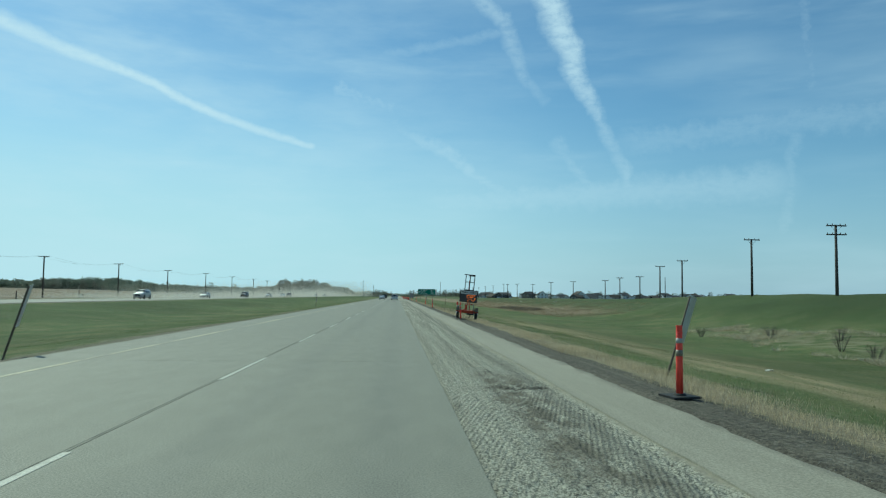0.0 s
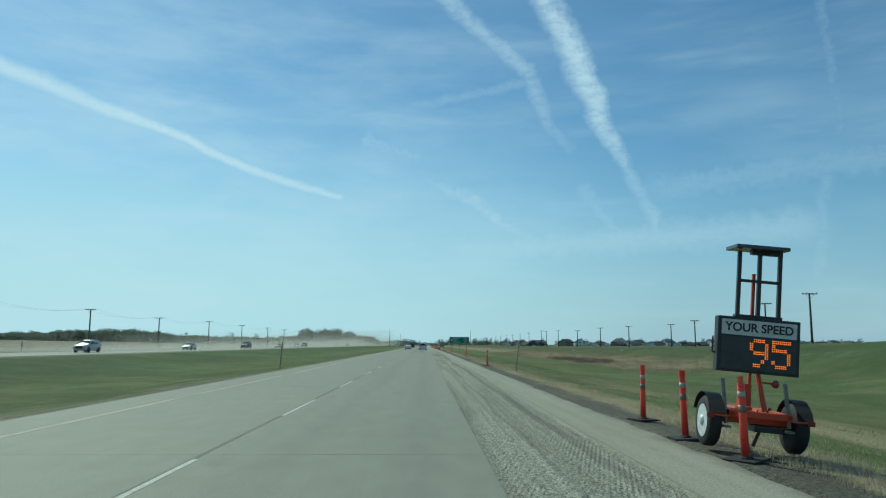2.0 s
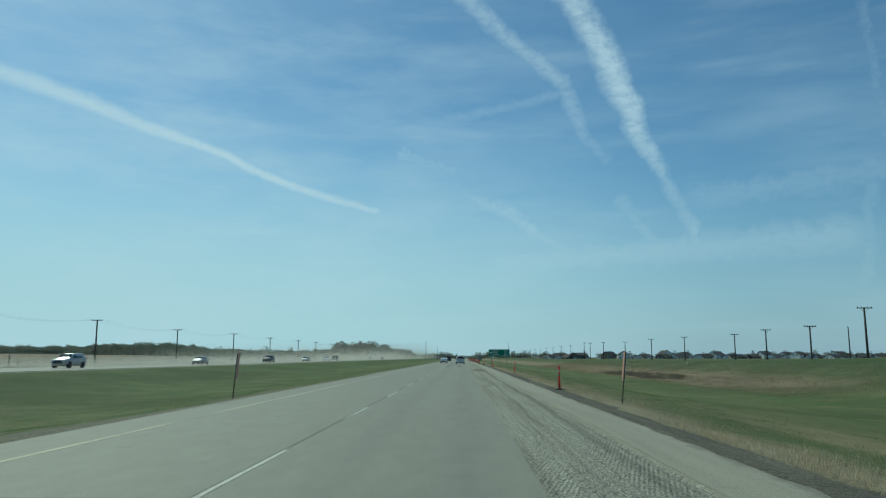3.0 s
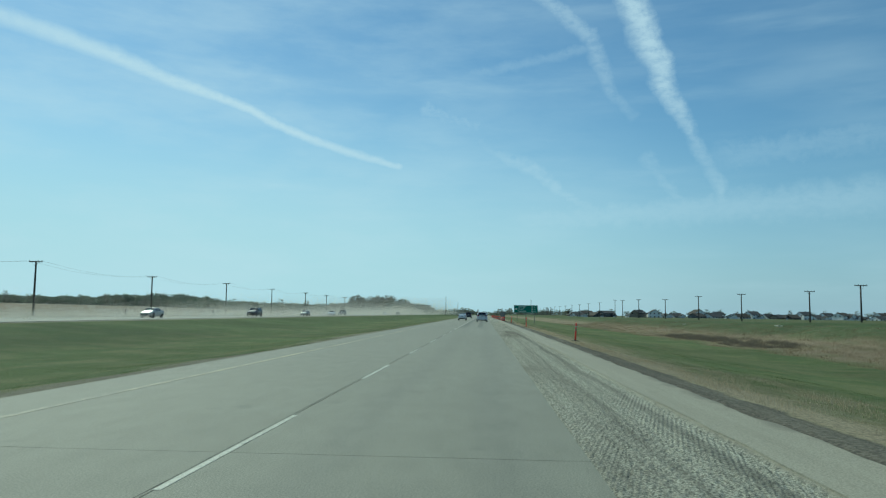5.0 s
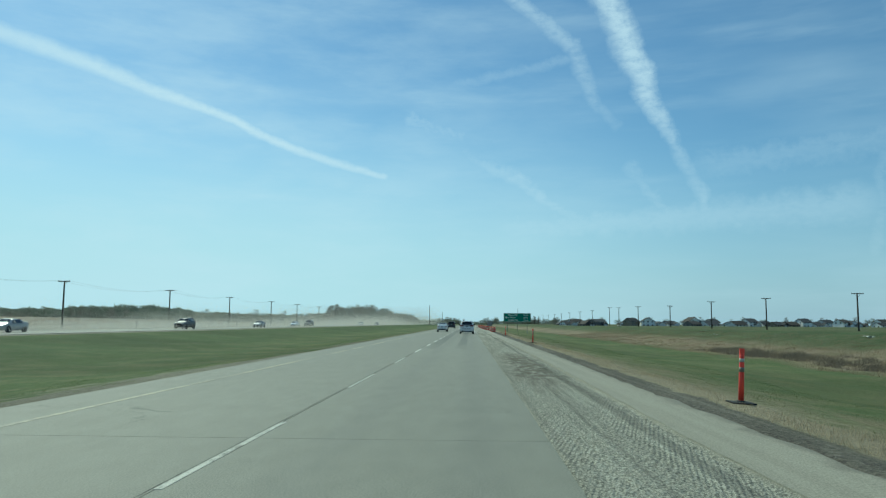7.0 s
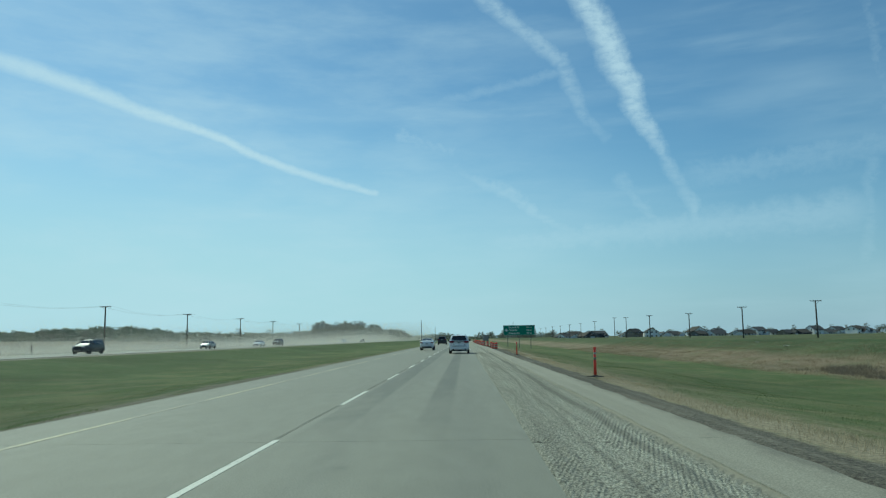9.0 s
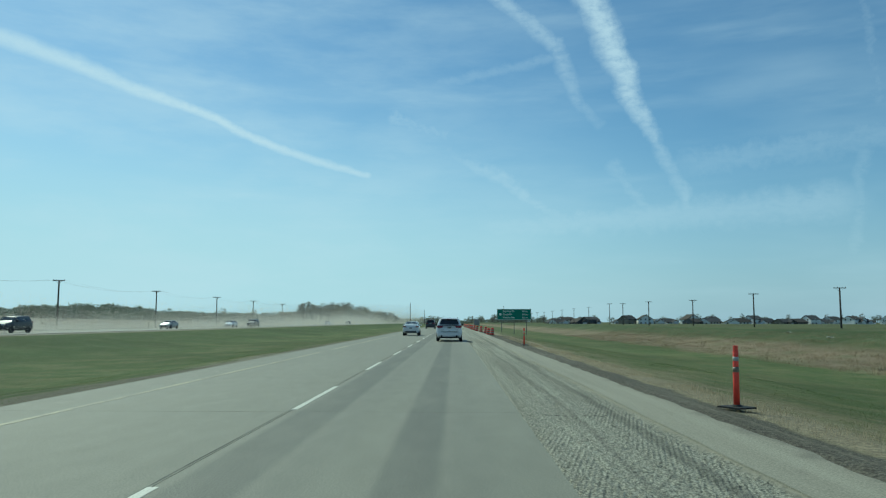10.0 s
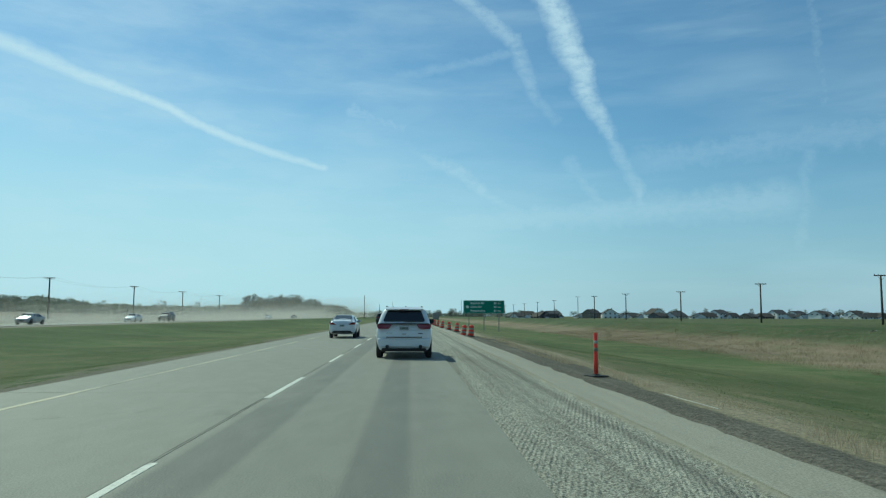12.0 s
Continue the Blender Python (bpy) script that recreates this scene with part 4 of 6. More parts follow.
def power_pole(x, y, top, arms=1, turn=0.0, base=None):
    z0 = lay(x, y) if base is None else base
    t = thing("utility_pole", pose(x, y, z0, 0, 0, turn), "weathered dark wooden utility pole with single crossarm" if arms == 1 else "weathered dark wooden utility pole with two crossarms", "utility pole", "utility poles along the highway")
    h = top - z0
    part("pole", turned(bmesh.new(), [(0.19, -0.3), (0.17, h * 0.3), (0.13, h)], 10), M_WOOD, t, smooth=True)
    for k in range(arms):
        za = h - 0.12 - 1.0 * k
        arm = part("crossarm", boxed(-1.15, 1.15, -0.19, -0.07, za - 0.07, za + 0.07), M_WOOD, t)
        for xi in (-1.05, -0.45, 0.45, 1.05):
            part("insulator", turned(bmesh.new(), [(0.02, 0), (0.05, 0.04), (0.06, 0.1), (0.03, 0.16)], 8, Matrix.Translation((xi, -0.13, za + 0.071))), M_CERAMIC, arm)
    part("brace", rod(rod(bmesh.new(), (-0.6, -0.13, h - 0.2), (0, -0.14, h - 0.85), 0.018, n=5), (0.6, -0.13, h - 0.2), (0, -0.14, h - 0.85), 0.018, n=5), M_STEEL, t)
    return t


LEFT = [(-76.5, 78, 9.0), (-76.5, 122, 9.0), (-76.5, 164, 9.0), (-74.6, 201.8, 9.03), (-75.1, 245.8, 8.7), (-75.1, 293.8, 9.15), (-75.0, 339.4, 9.0), (-73.5, 382, 8.9)]
LEFT += [(-74.5, 427 + 46 * k, 9.0) for k in range(9)]
for x, y, z in LEFT:
    power_pole(x, y, z)
RIGHT = [(48.9, 78.8, 9.85, 2), (50.3, 101.2, 9.97, 1), (57.5, 144.9, 9.12, 1), (61.0, 167.0, 8.91, 1), (65.7, 195.1, 7.28, 1), (69.0, 223.7, 7.65, 1), (73.6, 255.8, 7.58, 1),
         (71.1, 292.8, 7.86, 1), (69.5, 328.1, 8.08, 1), (69.1, 370.5, 7.86, 1), (69.0, 418.4, 8.7, 1), (70.5, 465, 9.2, 1), (75.2, 513.3, 10.3, 1)]
RIGHT += [(74.0, 562 + 50 * k, 9.6, 1) for k in range(14)]
for x, y, z, n in RIGHT:
    power_pole(x, y, z, n, base=min(lay(x, y), z - 8.2))
for x, y, top, r in ((72.2, 193.8, 7.1, 0.13), (-30.5, 667, 14.6, 0.22), (-23.4, 737, 10.9, 0.2), (77, 1300, 26, 0.35)):
    t = thing("bare_pole", pose(x, y, lay(x, y)), "slim dark wooden pole without any crossarm", "pole", "bare poles beyond the road")
    part("pole", turned(bmesh.new(), [(r, -0.3), (r * 0.7, top - lay(x, y))], 8), M_WOOD, t, smooth=True)
wires = tagged(new("power_line"), "thin sagging power wires between wooden poles", "power line", kind="stuff")
for dx in (-1.05, 1.05):
    for a, b in zip(LEFT, LEFT[1:]):
        bm, pts = bmesh.new(), []
        for k in range(13):
            u = k / 12
            pts.append((a[0] + (b[0] - a[0]) * u + dx, a[1] + (b[1] - a[1]) * u - 0.13, a[2] + (b[2] - a[2]) * u + 0.08 - 1.1 * 4 * u * (1 - u)))
        for p, q in zip(pts, pts[1:]):
            rod(bm, p, q, 0.009, n=4)
        part("wire", bm, M_WIRE, wires)

for x, y, h in ((-59, 110, 1.2), (-59, 202, 1.25), (-59, 241, 1.25), (-59, 297, 1.25), (-59, 345, 1.25), (-59, 400, 1.25), (-64, 128, 1.4), (-69.1, 164.6, 1.7)):
    t = thing("marker_post", pose(x, y, lay(x, y)), "short dark wooden marker post beside the far road", "marker post", "marker posts beside the far road")
    part("post", boxed(-0.09, 0.09, -0.05, 0.05, -0.1, h), M_WOOD, t, bevel=0.01)
    part("reflector", boxed(-0.05, 0.05, -0.056, -0.051, h - 0.25, h - 0.1), M_TAIL, t, "small reflector")

valve = thing("pipe_marker", pose(-69.9, 168.2, lay(-69.9, 168.2)), "squat dark pipe marker standing in the stubble field", "pipe marker")
part("stem", turned(bmesh.new(), [(0.09, -0.1), (0.09, 0.6), (0.13, 0.62), (0.13, 0.7)], 10), M_STEEL, valve)
part("crosspiece", boxed(-0.5, 0.5, -0.07, 0.07, 0.7, 0.82), M_WOOD, valve, bevel=0.01)
fallen = thing("fallen_stake", pose(4.55, 196.1, -0.085, 0, 0, 2), "white painted stake lying on the gravel edge", "survey stake")
part("stake", boxed(-0.012, 0.012, 0, 2.3, 0, 0.012), M_FADED, fallen, bevel=0.004)

# ---------------------------------------------------------------- vehicles
SUV_RINGS = [
    [(0.70, 0.12, 0.25), (0.84, 0.08, 0.29), (0.93, 0.02, 0.50), (0.965, 0.0, 0.86), (0.915, 0.08, 1.22), (0.755, 0.36, 1.66), (0.64, 0.44, 1.755), (0.25, 0.44, 1.79)],
    [(0.72, 0.25, 0.24), (0.88, 0.22, 0.28), (0.955, 0.2, 0.56), (0.975, 0.2, 0.86), (0.935, 0.26, 1.22), (0.765, 0.50, 1.69), (0.65, 0.55, 1.775), (0.25, 0.55, 1.805)],
    [(0.72, 1.3, 0.26), (0.90, 1.3, 0.30), (0.965, 1.3, 0.56), (0.975, 1.3, 0.86), (0.94, 1.3, 1.22), (0.77, 1.3, 1.70), (0.65, 1.3, 1.79), (0.25, 1.3, 1.82)],
    [(0.72, 2.5, 0.26), (0.90, 2.5, 0.30), (0.965, 2.5, 0.56), (0.975, 2.5, 0.86), (0.94, 2.5, 1.19), (0.77, 2.5, 1.69), (0.65, 2.5, 1.78), (0.25, 2.5, 1.81)],
    [(0.72, 3.3, 0.26), (0.90, 3.3, 0.30), (0.965, 3.3, 0.56), (0.975, 3.3, 0.86), (0.93, 3.35, 1.16), (0.745, 2.95, 1.64), (0.63, 2.95, 1.73), (0.25, 2.95, 1.76)],
    [(0.72, 3.8, 0.26), (0.90, 3.8, 0.30), (0.955, 3.8, 0.56), (0.965, 3.8, 0.84), (0.91, 3.8, 1.09), (0.80, 3.75, 1.15), (0.68, 3.72, 1.17), (0.25, 3.70, 1.18)],
    [(0.70, 4.85, 0.28), (0.86, 4.85, 0.33), (0.91, 4.85, 0.56), (0.92, 4.85, 0.80), (0.86, 4.82, 1.00), (0.74, 4.8, 1.05), (0.62, 4.8, 1.065), (0.25, 4.82, 1.075)],
    [(0.62, 5.0, 0.32), (0.76, 5.02, 0.36), (0.82, 5.08, 0.56), (0.82, 5.1, 0.78), (0.76, 5.06, 0.94), (0.66, 5.03, 0.97), (0.55, 5.03, 0.98), (0.25, 5.05, 0.985)],
]
SEDAN_RINGS = [
    [(0.62, 0.14, 0.30), (0.76, 0.08, 0.34), (0.845, 0.01, 0.52), (0.86, 0.0, 0.78), (0.82, 0.06, 0.98), (0.72, 0.12, 1.03), (0.6, 0.14, 1.045), (0.25, 0.14, 1.05)],
    [(0.64, 0.3, 0.24), (0.80, 0.3, 0.28), (0.875, 0.3, 0.52), (0.885, 0.3, 0.78), (0.85, 0.34, 0.99), (0.71, 0.42, 1.055), (0.6, 0.44, 1.07), (0.25, 0.44, 1.08)],
    [(0.64, 0.8, 0.22), (0.82, 0.8, 0.26), (0.885, 0.8, 0.50), (0.89, 0.8, 0.76), (0.86, 0.78, 0.99), (0.68, 0.74, 1.11), (0.57, 0.72, 1.14), (0.25, 0.70, 1.15)],
    [(0.64, 1.4, 0.22), (0.82, 1.4, 0.26), (0.88, 1.4, 0.50), (0.885, 1.4, 0.76), (0.86, 1.35, 0.97), (0.64, 1.36, 1.35), (0.54, 1.38, 1.40), (0.25, 1.38, 1.42)],
    [(0.64, 2.3, 0.22), (0.82, 2.3, 0.26), (0.88, 2.3, 0.50), (0.885, 2.3, 0.76), (0.86, 2.3, 0.95), (0.64, 2.25, 1.38), (0.54, 2.25, 1.435), (0.25, 2.25, 1.45)],
    [(0.64, 2.95, 0.22), (0.82, 2.95, 0.26), (0.88, 2.95, 0.50), (0.885, 2.95, 0.75), (0.86, 3.0, 0.93), (0.62, 2.72, 1.34), (0.52, 2.72, 1.39), (0.25, 2.72, 1.41)],
    [(0.64, 3.5, 0.22), (0.81, 3.5, 0.26), (0.87, 3.5, 0.50), (0.875, 3.5, 0.73), (0.83, 3.5, 0.89), (0.74, 3.48, 0.94), (0.63, 3.45, 0.96), (0.25, 3.42, 0.98)],
    [(0.62, 4.3, 0.24), (0.77, 4.3, 0.28), (0.82, 4.3, 0.48), (0.82, 4.3, 0.65), (0.78, 4.28, 0.75), (0.68, 4.26, 0.78), (0.57, 4.26, 0.79), (0.25, 4.28, 0.80)],
    [(0.55, 4.44, 0.26), (0.68, 4.46, 0.30), (0.72, 4.52, 0.46), (0.72, 4.52, 0.60), (0.68, 4.48, 0.67), (0.58, 4.46, 0.69), (0.48, 4.46, 0.70), (0.25, 4.47, 0.705)],
]


def shell(rings, material, parent):
    """The car's bodywork: rings of points lofted from tail to nose, mirrored and smoothed."""
    bm = bmesh.new()
    rows = []
    for ring in rings:
        right = [bm.verts.new(p) for p in ring]
        left = [bm.verts.new((-x, y, z)) for x, y, z in ring]
        rows.append(right + left[::-1])
    n = len(rows[0])
    for a, b in zip(rows, rows[1:]):
        for i in range(n):
            bm.faces.new((a[i], a[(i + 1) % n], b[(i + 1) % n], b[i]))
    for row in (rows[0], rows[-1]):
        for i in range(n // 2 - 1):
            bm.faces.new((row[i], row[i + 1], row[n - 2 - i], row[n - 1 - i]))
    ob = part("body", bm, material, parent, smooth=True)
    s = ob.modifiers.new("smooth", "SUBSURF")
    s.levels = s.render_levels = 2
    return ob


def slab(bm, pts, out, proud=0.012, inside=0.05):
    out = Vector(out).normalized()
    a = [bm.verts.new(Vector(p) + out * proud) for p in pts]
    b = [bm.verts.new(Vector(p) - out * inside) for p in pts]
    bm.faces.new(a)
    bm.faces.new(b[::-1])
    for i in range(len(pts)):
        j = (i + 1) % len(pts)
        bm.faces.new((a[i], b[i], b[j], a[j]))
    return bm


def wheel(car, x, y, r, s, width=0.22):
    m = pose(x, y, r, 0, 90, 0)
    h = width / 2
    w = part("wheel", turned(bmesh.new(), [(r * 0.62, -h), (r * 0.92, -h), (r, -h * 0.6), (r, h * 0.6), (r * 0.92, h), (r * 0.62, h)], 26, m), M_RUBBER, car, "black tyre", True)
    rim = turned(bmesh.new(), [(r * 0.64, s * (h - 0.015)), (r * 0.56, s * (h - 0.05)), (0.03, s * (h - 0.045))], 20, m)
    for k in range(5):
        box(rim, -0.035, 0.035, 0.05, r * 0.6, -0.012, 0.012, Matrix.Translation((x + s * (h - 0.02), y, r)) @ pose(0, 0, 0, 0, 90, 0) @ pose(0, 0, 0, 0, 0, 72 * k))
    part("rim", rim, M_RIM, w, "grey alloy rim")
    return w


def vehicle(x, y, z, turn, paint, suv, label, group="", plate=True):
    car = thing("car", pose(x, y, z, 0, 0, turn), label, "car", group)
    rings = SUV_RINGS if suv else SEDAN_RINGS
    shell(rings, paint, car)
    L, W = (5.1, 0.975) if suv else (4.52, 0.885)
    r, ya, yb = (0.385, 0.95, 4.0) if suv else (0.325, 0.85, 3.55)
    for s in (-1, 1):
        for yy in (ya, yb):
            # no opening in the body: a black disc stands for the shaded wheel well
            part("wheel_arch", turned(bmesh.new(), [(r + 0.075, -0.13), (r + 0.075, 0.004)], 24, pose(s * (W - 0.015), yy, r + 0.02, 0, 90 * s, 0)), M_PLASTIC, car, "dark disc in place of a shaded wheel well")
            wheel(car, s * (W - 0.105), yy, r, s)
        part("mirror", slab(bmesh.new(), [(s * (W - 0.08), 3.1 if suv else 2.75, 1.17 if suv else 0.98), (s * (W + 0.15), 3.05 if suv else 2.7, 1.19 if suv else 0.98), (s * (W + 0.16), 3.05 if suv else 2.7, 1.37 if suv else 1.11), (s * (W - 0.02), 3.1 if suv else 2.75, 1.37 if suv else 1.11)], (0, -1, 0), 0.02, 0.12), M_PLASTIC if suv else paint, car, "door mirror", bevel=0.02)
    if suv:
        part("rear_window", slab(bmesh.new(), [(-0.68, 0.135, 1.30), (0.68, 0.135, 1.30), (0.72, 0.155, 1.335), (0.60, 0.375, 1.65), (0.55, 0.39, 1.675), (-0.55, 0.39, 1.675), (-0.60, 0.375, 1.65), (-0.72, 0.155, 1.335)], (0, -0.85, 0.53), 0.03), M_GLASS, car, "dark tinted rear window", bevel=0.01)
        part("roof_spoiler", slab(bmesh.new(), [(-0.66, 0.28, 1.72), (0.66, 0.28, 1.72), (0.62, 0.55, 1.79), (-0.62, 0.55, 1.79)], (0, -0.25, 1), 0.012, 0.03), paint, car, bevel=0.01)
        part("stop_lamp", boxed(-0.16, 0.16, 0.262, 0.285, 1.70, 1.722), M_TAIL, car, "thin red high stop lamp")
        part("light_bar", boxed(-0.86, 0.86, -0.012, 0.10, 1.195, 1.235), M_PLASTIC, car, "dark strip across the tailgate", bevel=0.01)
        for s in (-1, 1):
            part("tail_lamp", slab(bmesh.new(), [(s * 0.44, -0.005, 1.16), (s * 0.53, 0.0, 1.045), (s * 0.90, 0.02, 1.03), (s * 0.95, 0.09, 1.15), (s * 0.93, 0.10, 1.21), (s * 0.44, 0.01, 1.2)], (0, -1, 0), 0.03, 0.16), M_TAIL, car, "dark red wraparound tail lamp", bevel=0.01)
            part("exhaust", turned(bmesh.new(), [(0.06, 0), (0.065, -0.02), (0.065, -0.1), (0.05, -0.1)], 16, pose(s * 0.57, -0.03, 0.42, -90)), M_PLASTIC, car, "round exhaust tip", True)
            part("side_window", slab(bmesh.new(), [(s * 0.93, 1.05, 1.25), (s * 0.94, 3.25, 1.19), (s * 0.775, 2.86, 1.60), (s * 0.785, 1.12, 1.60)], (s * 0.93, 0, 0.36), 0.006), M_GLASS, car, "dark side glass", bevel=0.01)
            part("roof_rail", boxed(s * 0.63 - 0.02, s * 0.63 + 0.02, 0.7, 2.7, 1.80, 1.845), M_PLASTIC, car, bevel=0.01)
            part("head_lamp", slab(bmesh.new(), [(s * 0.42, 5.08, 0.84), (s * 0.80, 4.99, 0.86), (s * 0.80, 4.98, 0.96), (s * 0.42, 5.04, 0.93)], (0, 1, 0.1), 0.02, 0.1), M_LAMP, car, bevel=0.01)
        part("grille", slab(bmesh.new(), [(-0.55, 5.10, 0.58), (0.55, 5.10, 0.58), (0.42, 5.09, 0.88), (-0.42, 5.09, 0.88)], (0, 1, 0), 0.012), M_PLASTIC, car)
        part("windscreen", slab(bmesh.new(), [(-0.80, 3.72, 1.21), (0.80, 3.72, 1.21), (0.66, 3.02, 1.69), (-0.66, 3.02, 1.69)], (0, 0.55, 0.83), 0.02), M_GLASS, car)
        part("rear_valance", slab(bmesh.new(), [(-0.80, 0.06, 0.25), (0.80, 0.06, 0.25), (0.76, 0.03, 0.36), (-0.76, 0.03, 0.36)], (0, -1, 0), 0.035, 0.1), M_PLASTIC, car, "black lower bumper valance", bevel=0.015)
        part("bumper", slab(bmesh.new(), [(-0.88, 0.05, 0.40), (0.88, 0.05, 0.40), (0.93, 0.04, 0.70), (-0.93, 0.04, 0.70)], (0, -1, 0), 0.05, 0.1), paint, car, "", bevel=0.04)
        part("tailgate_step", boxed(-0.62, 0.62, -0.03, 0.05, 0.735, 0.76), M_PLASTIC, car, "dark tailgate shut line")
        part("emblem", boxed(-0.62, -0.40, -0.012, 0.01, 0.885, 0.905), M_CHROME, car, "chrome badge bar")
        part("emblem", boxed(0.50, 0.64, -0.012, 0.01, 0.87, 0.895), M_PLASTIC, car, "dark badge bar")
        part("emblem", boxed(-0.08, 0.08, -0.014, 0.01, 0.84, 0.87), M_CHROME, car, "chrome badge bar")
        p = part("number_plate", boxed(-0.16, 0.16, -0.018, 0.02, 0.99, 1.14), M_PLATE, car, "white number plate", bevel=0.004)
        part("wiper", boxed(-0.02, 0.42, 0.10, 0.125, 1.285, 1.305), M_PLASTIC, car)
        part("aerial", rod(rod(bmesh.new(), (-0.4, 0.62, 1.79), (-0.42, 0.60, 1.99), 0.008, 0.004, 6), (0.05, 0.7, 1.79), (0.05, 0.66, 1.85), 0.03, 0.01, 6), M_PLASTIC, car)
        zp = 1.065
        yp = -0.018
    else:
        part("rear_window", slab(bmesh.new(), [(-0.62, 0.72, 1.145), (0.62, 0.72, 1.145), (0.53, 1.34, 1.41), (-0.53, 1.34, 1.41)], (0, -0.4, 0.9), 0.012), M_PALEGLASS, car, "sloping rear window", bevel=0.01)
        part("windscreen", slab(bmesh.new(), [(-0.70, 3.40, 1.0), (0.70, 3.40, 1.0), (0.53, 2.77, 1.38), (-0.53, 2.77, 1.38)], (0, 0.5, 0.86), 0.015), M_GLASS, car)
        wing = box(bmesh.new(), -0.66, 0.66, 0.10, 0.28, 1.145, 1.17)
        for s in (-1, 1):
            box(wing, s * 0.62 - 0.03, s * 0.62 + 0.03, 0.16, 0.26, 1.04, 1.145)
        part("spoiler", wing, paint, car, "raised rear spoiler", bevel=0.01)
        part("rear_valance", slab(bmesh.new(), [(-0.72, 0.05, 0.32), (0.72, 0.05, 0.32), (0.55, 0.02, 0.46), (-0.55, 0.02, 0.46)], (0, -1, 0), 0.03, 0.1), M_PLASTIC, car, "black lower bumper", bevel=0.015)
        for s in (-1, 1):
            part("tail_lamp", slab(bmesh.new(), [(s * 0.42, 0.0, 0.84), (s * 0.86, 0.12, 0.84), (s * 0.87, 0.34, 0.96), (s * 0.80, 0.10, 0.99), (s * 0.60, 0.05, 0.96)], (s * 0.3, -1, 0), 0.03, 0.1), M_TAIL, car, "red angular tail lamp", bevel=0.008)
            part("side_window", slab(bmesh.new(), [(s * 0.87, 0.98, 0.99), (s * 0.875, 2.95, 0.95), (s * 0.66, 2.62, 1.33), (s * 0.655, 1.5, 1.34)], (s * 0.87, 0, 0.5), 0.01), M_GLASS, car, "side glass", bevel=0.01)
            part("head_lamp", slab(bmesh.new(), [(s * 0.36, 4.50, 0.60), (s * 0.72, 4.38, 0.62), (s * 0.76, 4.25, 0.73), (s * 0.40, 4.44, 0.68)], (0, 1, 0.2), 0.02, 0.1), M_LAMP, car, bevel=0.008)
            part("door_handle", boxed(s * 0.88 - 0.02, s * 0.88 + 0.02, 1.55, 1.73, 0.80, 0.83), paint, car)
        part("grille", slab(bmesh.new(), [(-0.5, 4.53, 0.36), (0.5, 4.53, 0.36), (0.42, 4.52, 0.58), (-0.42, 4.52, 0.58)], (0, 1, 0), 0.012), M_PLASTIC, car)
        p = part("number_plate", boxed(-0.16, 0.16, -0.012, 0.02, 0.70, 0.85), M_PLATE, car, "white number plate", bevel=0.004)
        zp, yp = 0.775, -0.012
    for k in range(6):
        part("plate_bar", boxed(-0.125 + 0.044 * k, -0.095 + 0.044 * k, yp - 0.004, yp - 0.0005, zp - 0.035, zp + 0.035), M_BAR, p)
    return car


suv = vehicle(-0.62, 208.5, 0.0, 0, M_WHITE, True, "white mid-size suv with tinted glass on the lane")
suv.scale = (0.945, 1.0, 0.935)
sedan = vehicle(-4.62, 230.0, 0.0, 0, M_WHITE, False, "white four-door sedan with rear spoiler on the lane")
sedan.scale = (0.93, 1.0, 1.0)
vehicle(-5.0, 304.0, 0.0, 0, M_DARKCAR, True, "dark grey suv far ahead on the passing lane")
for x, y, suv, paint, name in ((-48.5, 146, True, M_SILVER, "silver suv"), (-48.0, 190, False, M_SILVER, "silver sedan"), (-47.8, 237, True, M_DARKCAR, "dark grey suv"), (-48.0, 281, False, M_SILVER, "silver sedan"),
                               (-48.2, 316, False, M_WHITE, "white sedan"), (-48.0, 333, True, M_DARKCAR, "dark grey suv"), (-47.0, 430, False, M_WHITE, "white sedan"), (-46.5, 480, False, M_BLUECAR, "dark blue sedan")):
    vehicle(x, y, 0.132, 180, paint, suv, name + " driving on the opposite road", "oncoming traffic")

# parked cargo trailer far along the shoulder
ct = thing("cargo_trailer", pose(9.5, 470, lay(9.5, 470)), "grey box cargo trailer parked beside the far shoulder", "trailer")
part("box", boxed(-1.2, 1.2, 0, 6, 0.75, 3.3), mat("weathered_grey_panel", (0.2, 0.2, 0.2), 0.6), ct, bevel=0.03)
for s in (-1, 1):
    for yy in (2.6, 3.6):
        part("wheel", turned(bmesh.new(), [(0.4, -0.12), (0.42, 0), (0.4, 0.12)], 18, pose(s * 1.0, yy, 0.42, 0, 90, 0)), M_RUBBER, ct)
part("door", boxed(-1.1, 1.1, -0.03, -0.002, 0.85, 3.2), mat("dull_door_panel", (0.26, 0.25, 0.24), 0.6), ct)

# ---------------------------------------------------------------- houses
ROOFS = [mat("charcoal_shingles", (0.05, 0.05, 0.052), 0.9, vary=0.2, scale=2), mat("brown_shingles", (0.06, 0.05, 0.042), 0.9, vary=0.2, scale=2), mat("grey_shingles", (0.075, 0.075, 0.078), 0.9, vary=0.2, scale=2)]
WALLS = [mat("white_siding", (0.80, 0.80, 0.78), 0.7, vary=0.05, scale=1), mat("grey_siding", (0.15, 0.15, 0.155), 0.7, vary=0.08, scale=1), mat("tan_siding", (0.22, 0.19, 0.15), 0.7, vary=0.08, scale=1), mat("dark_siding", (0.09, 0.095, 0.10), 0.7, vary=0.08, scale=1)]
M_TRIM = mat("white_trim", (0.7, 0.7, 0.68), 0.6)


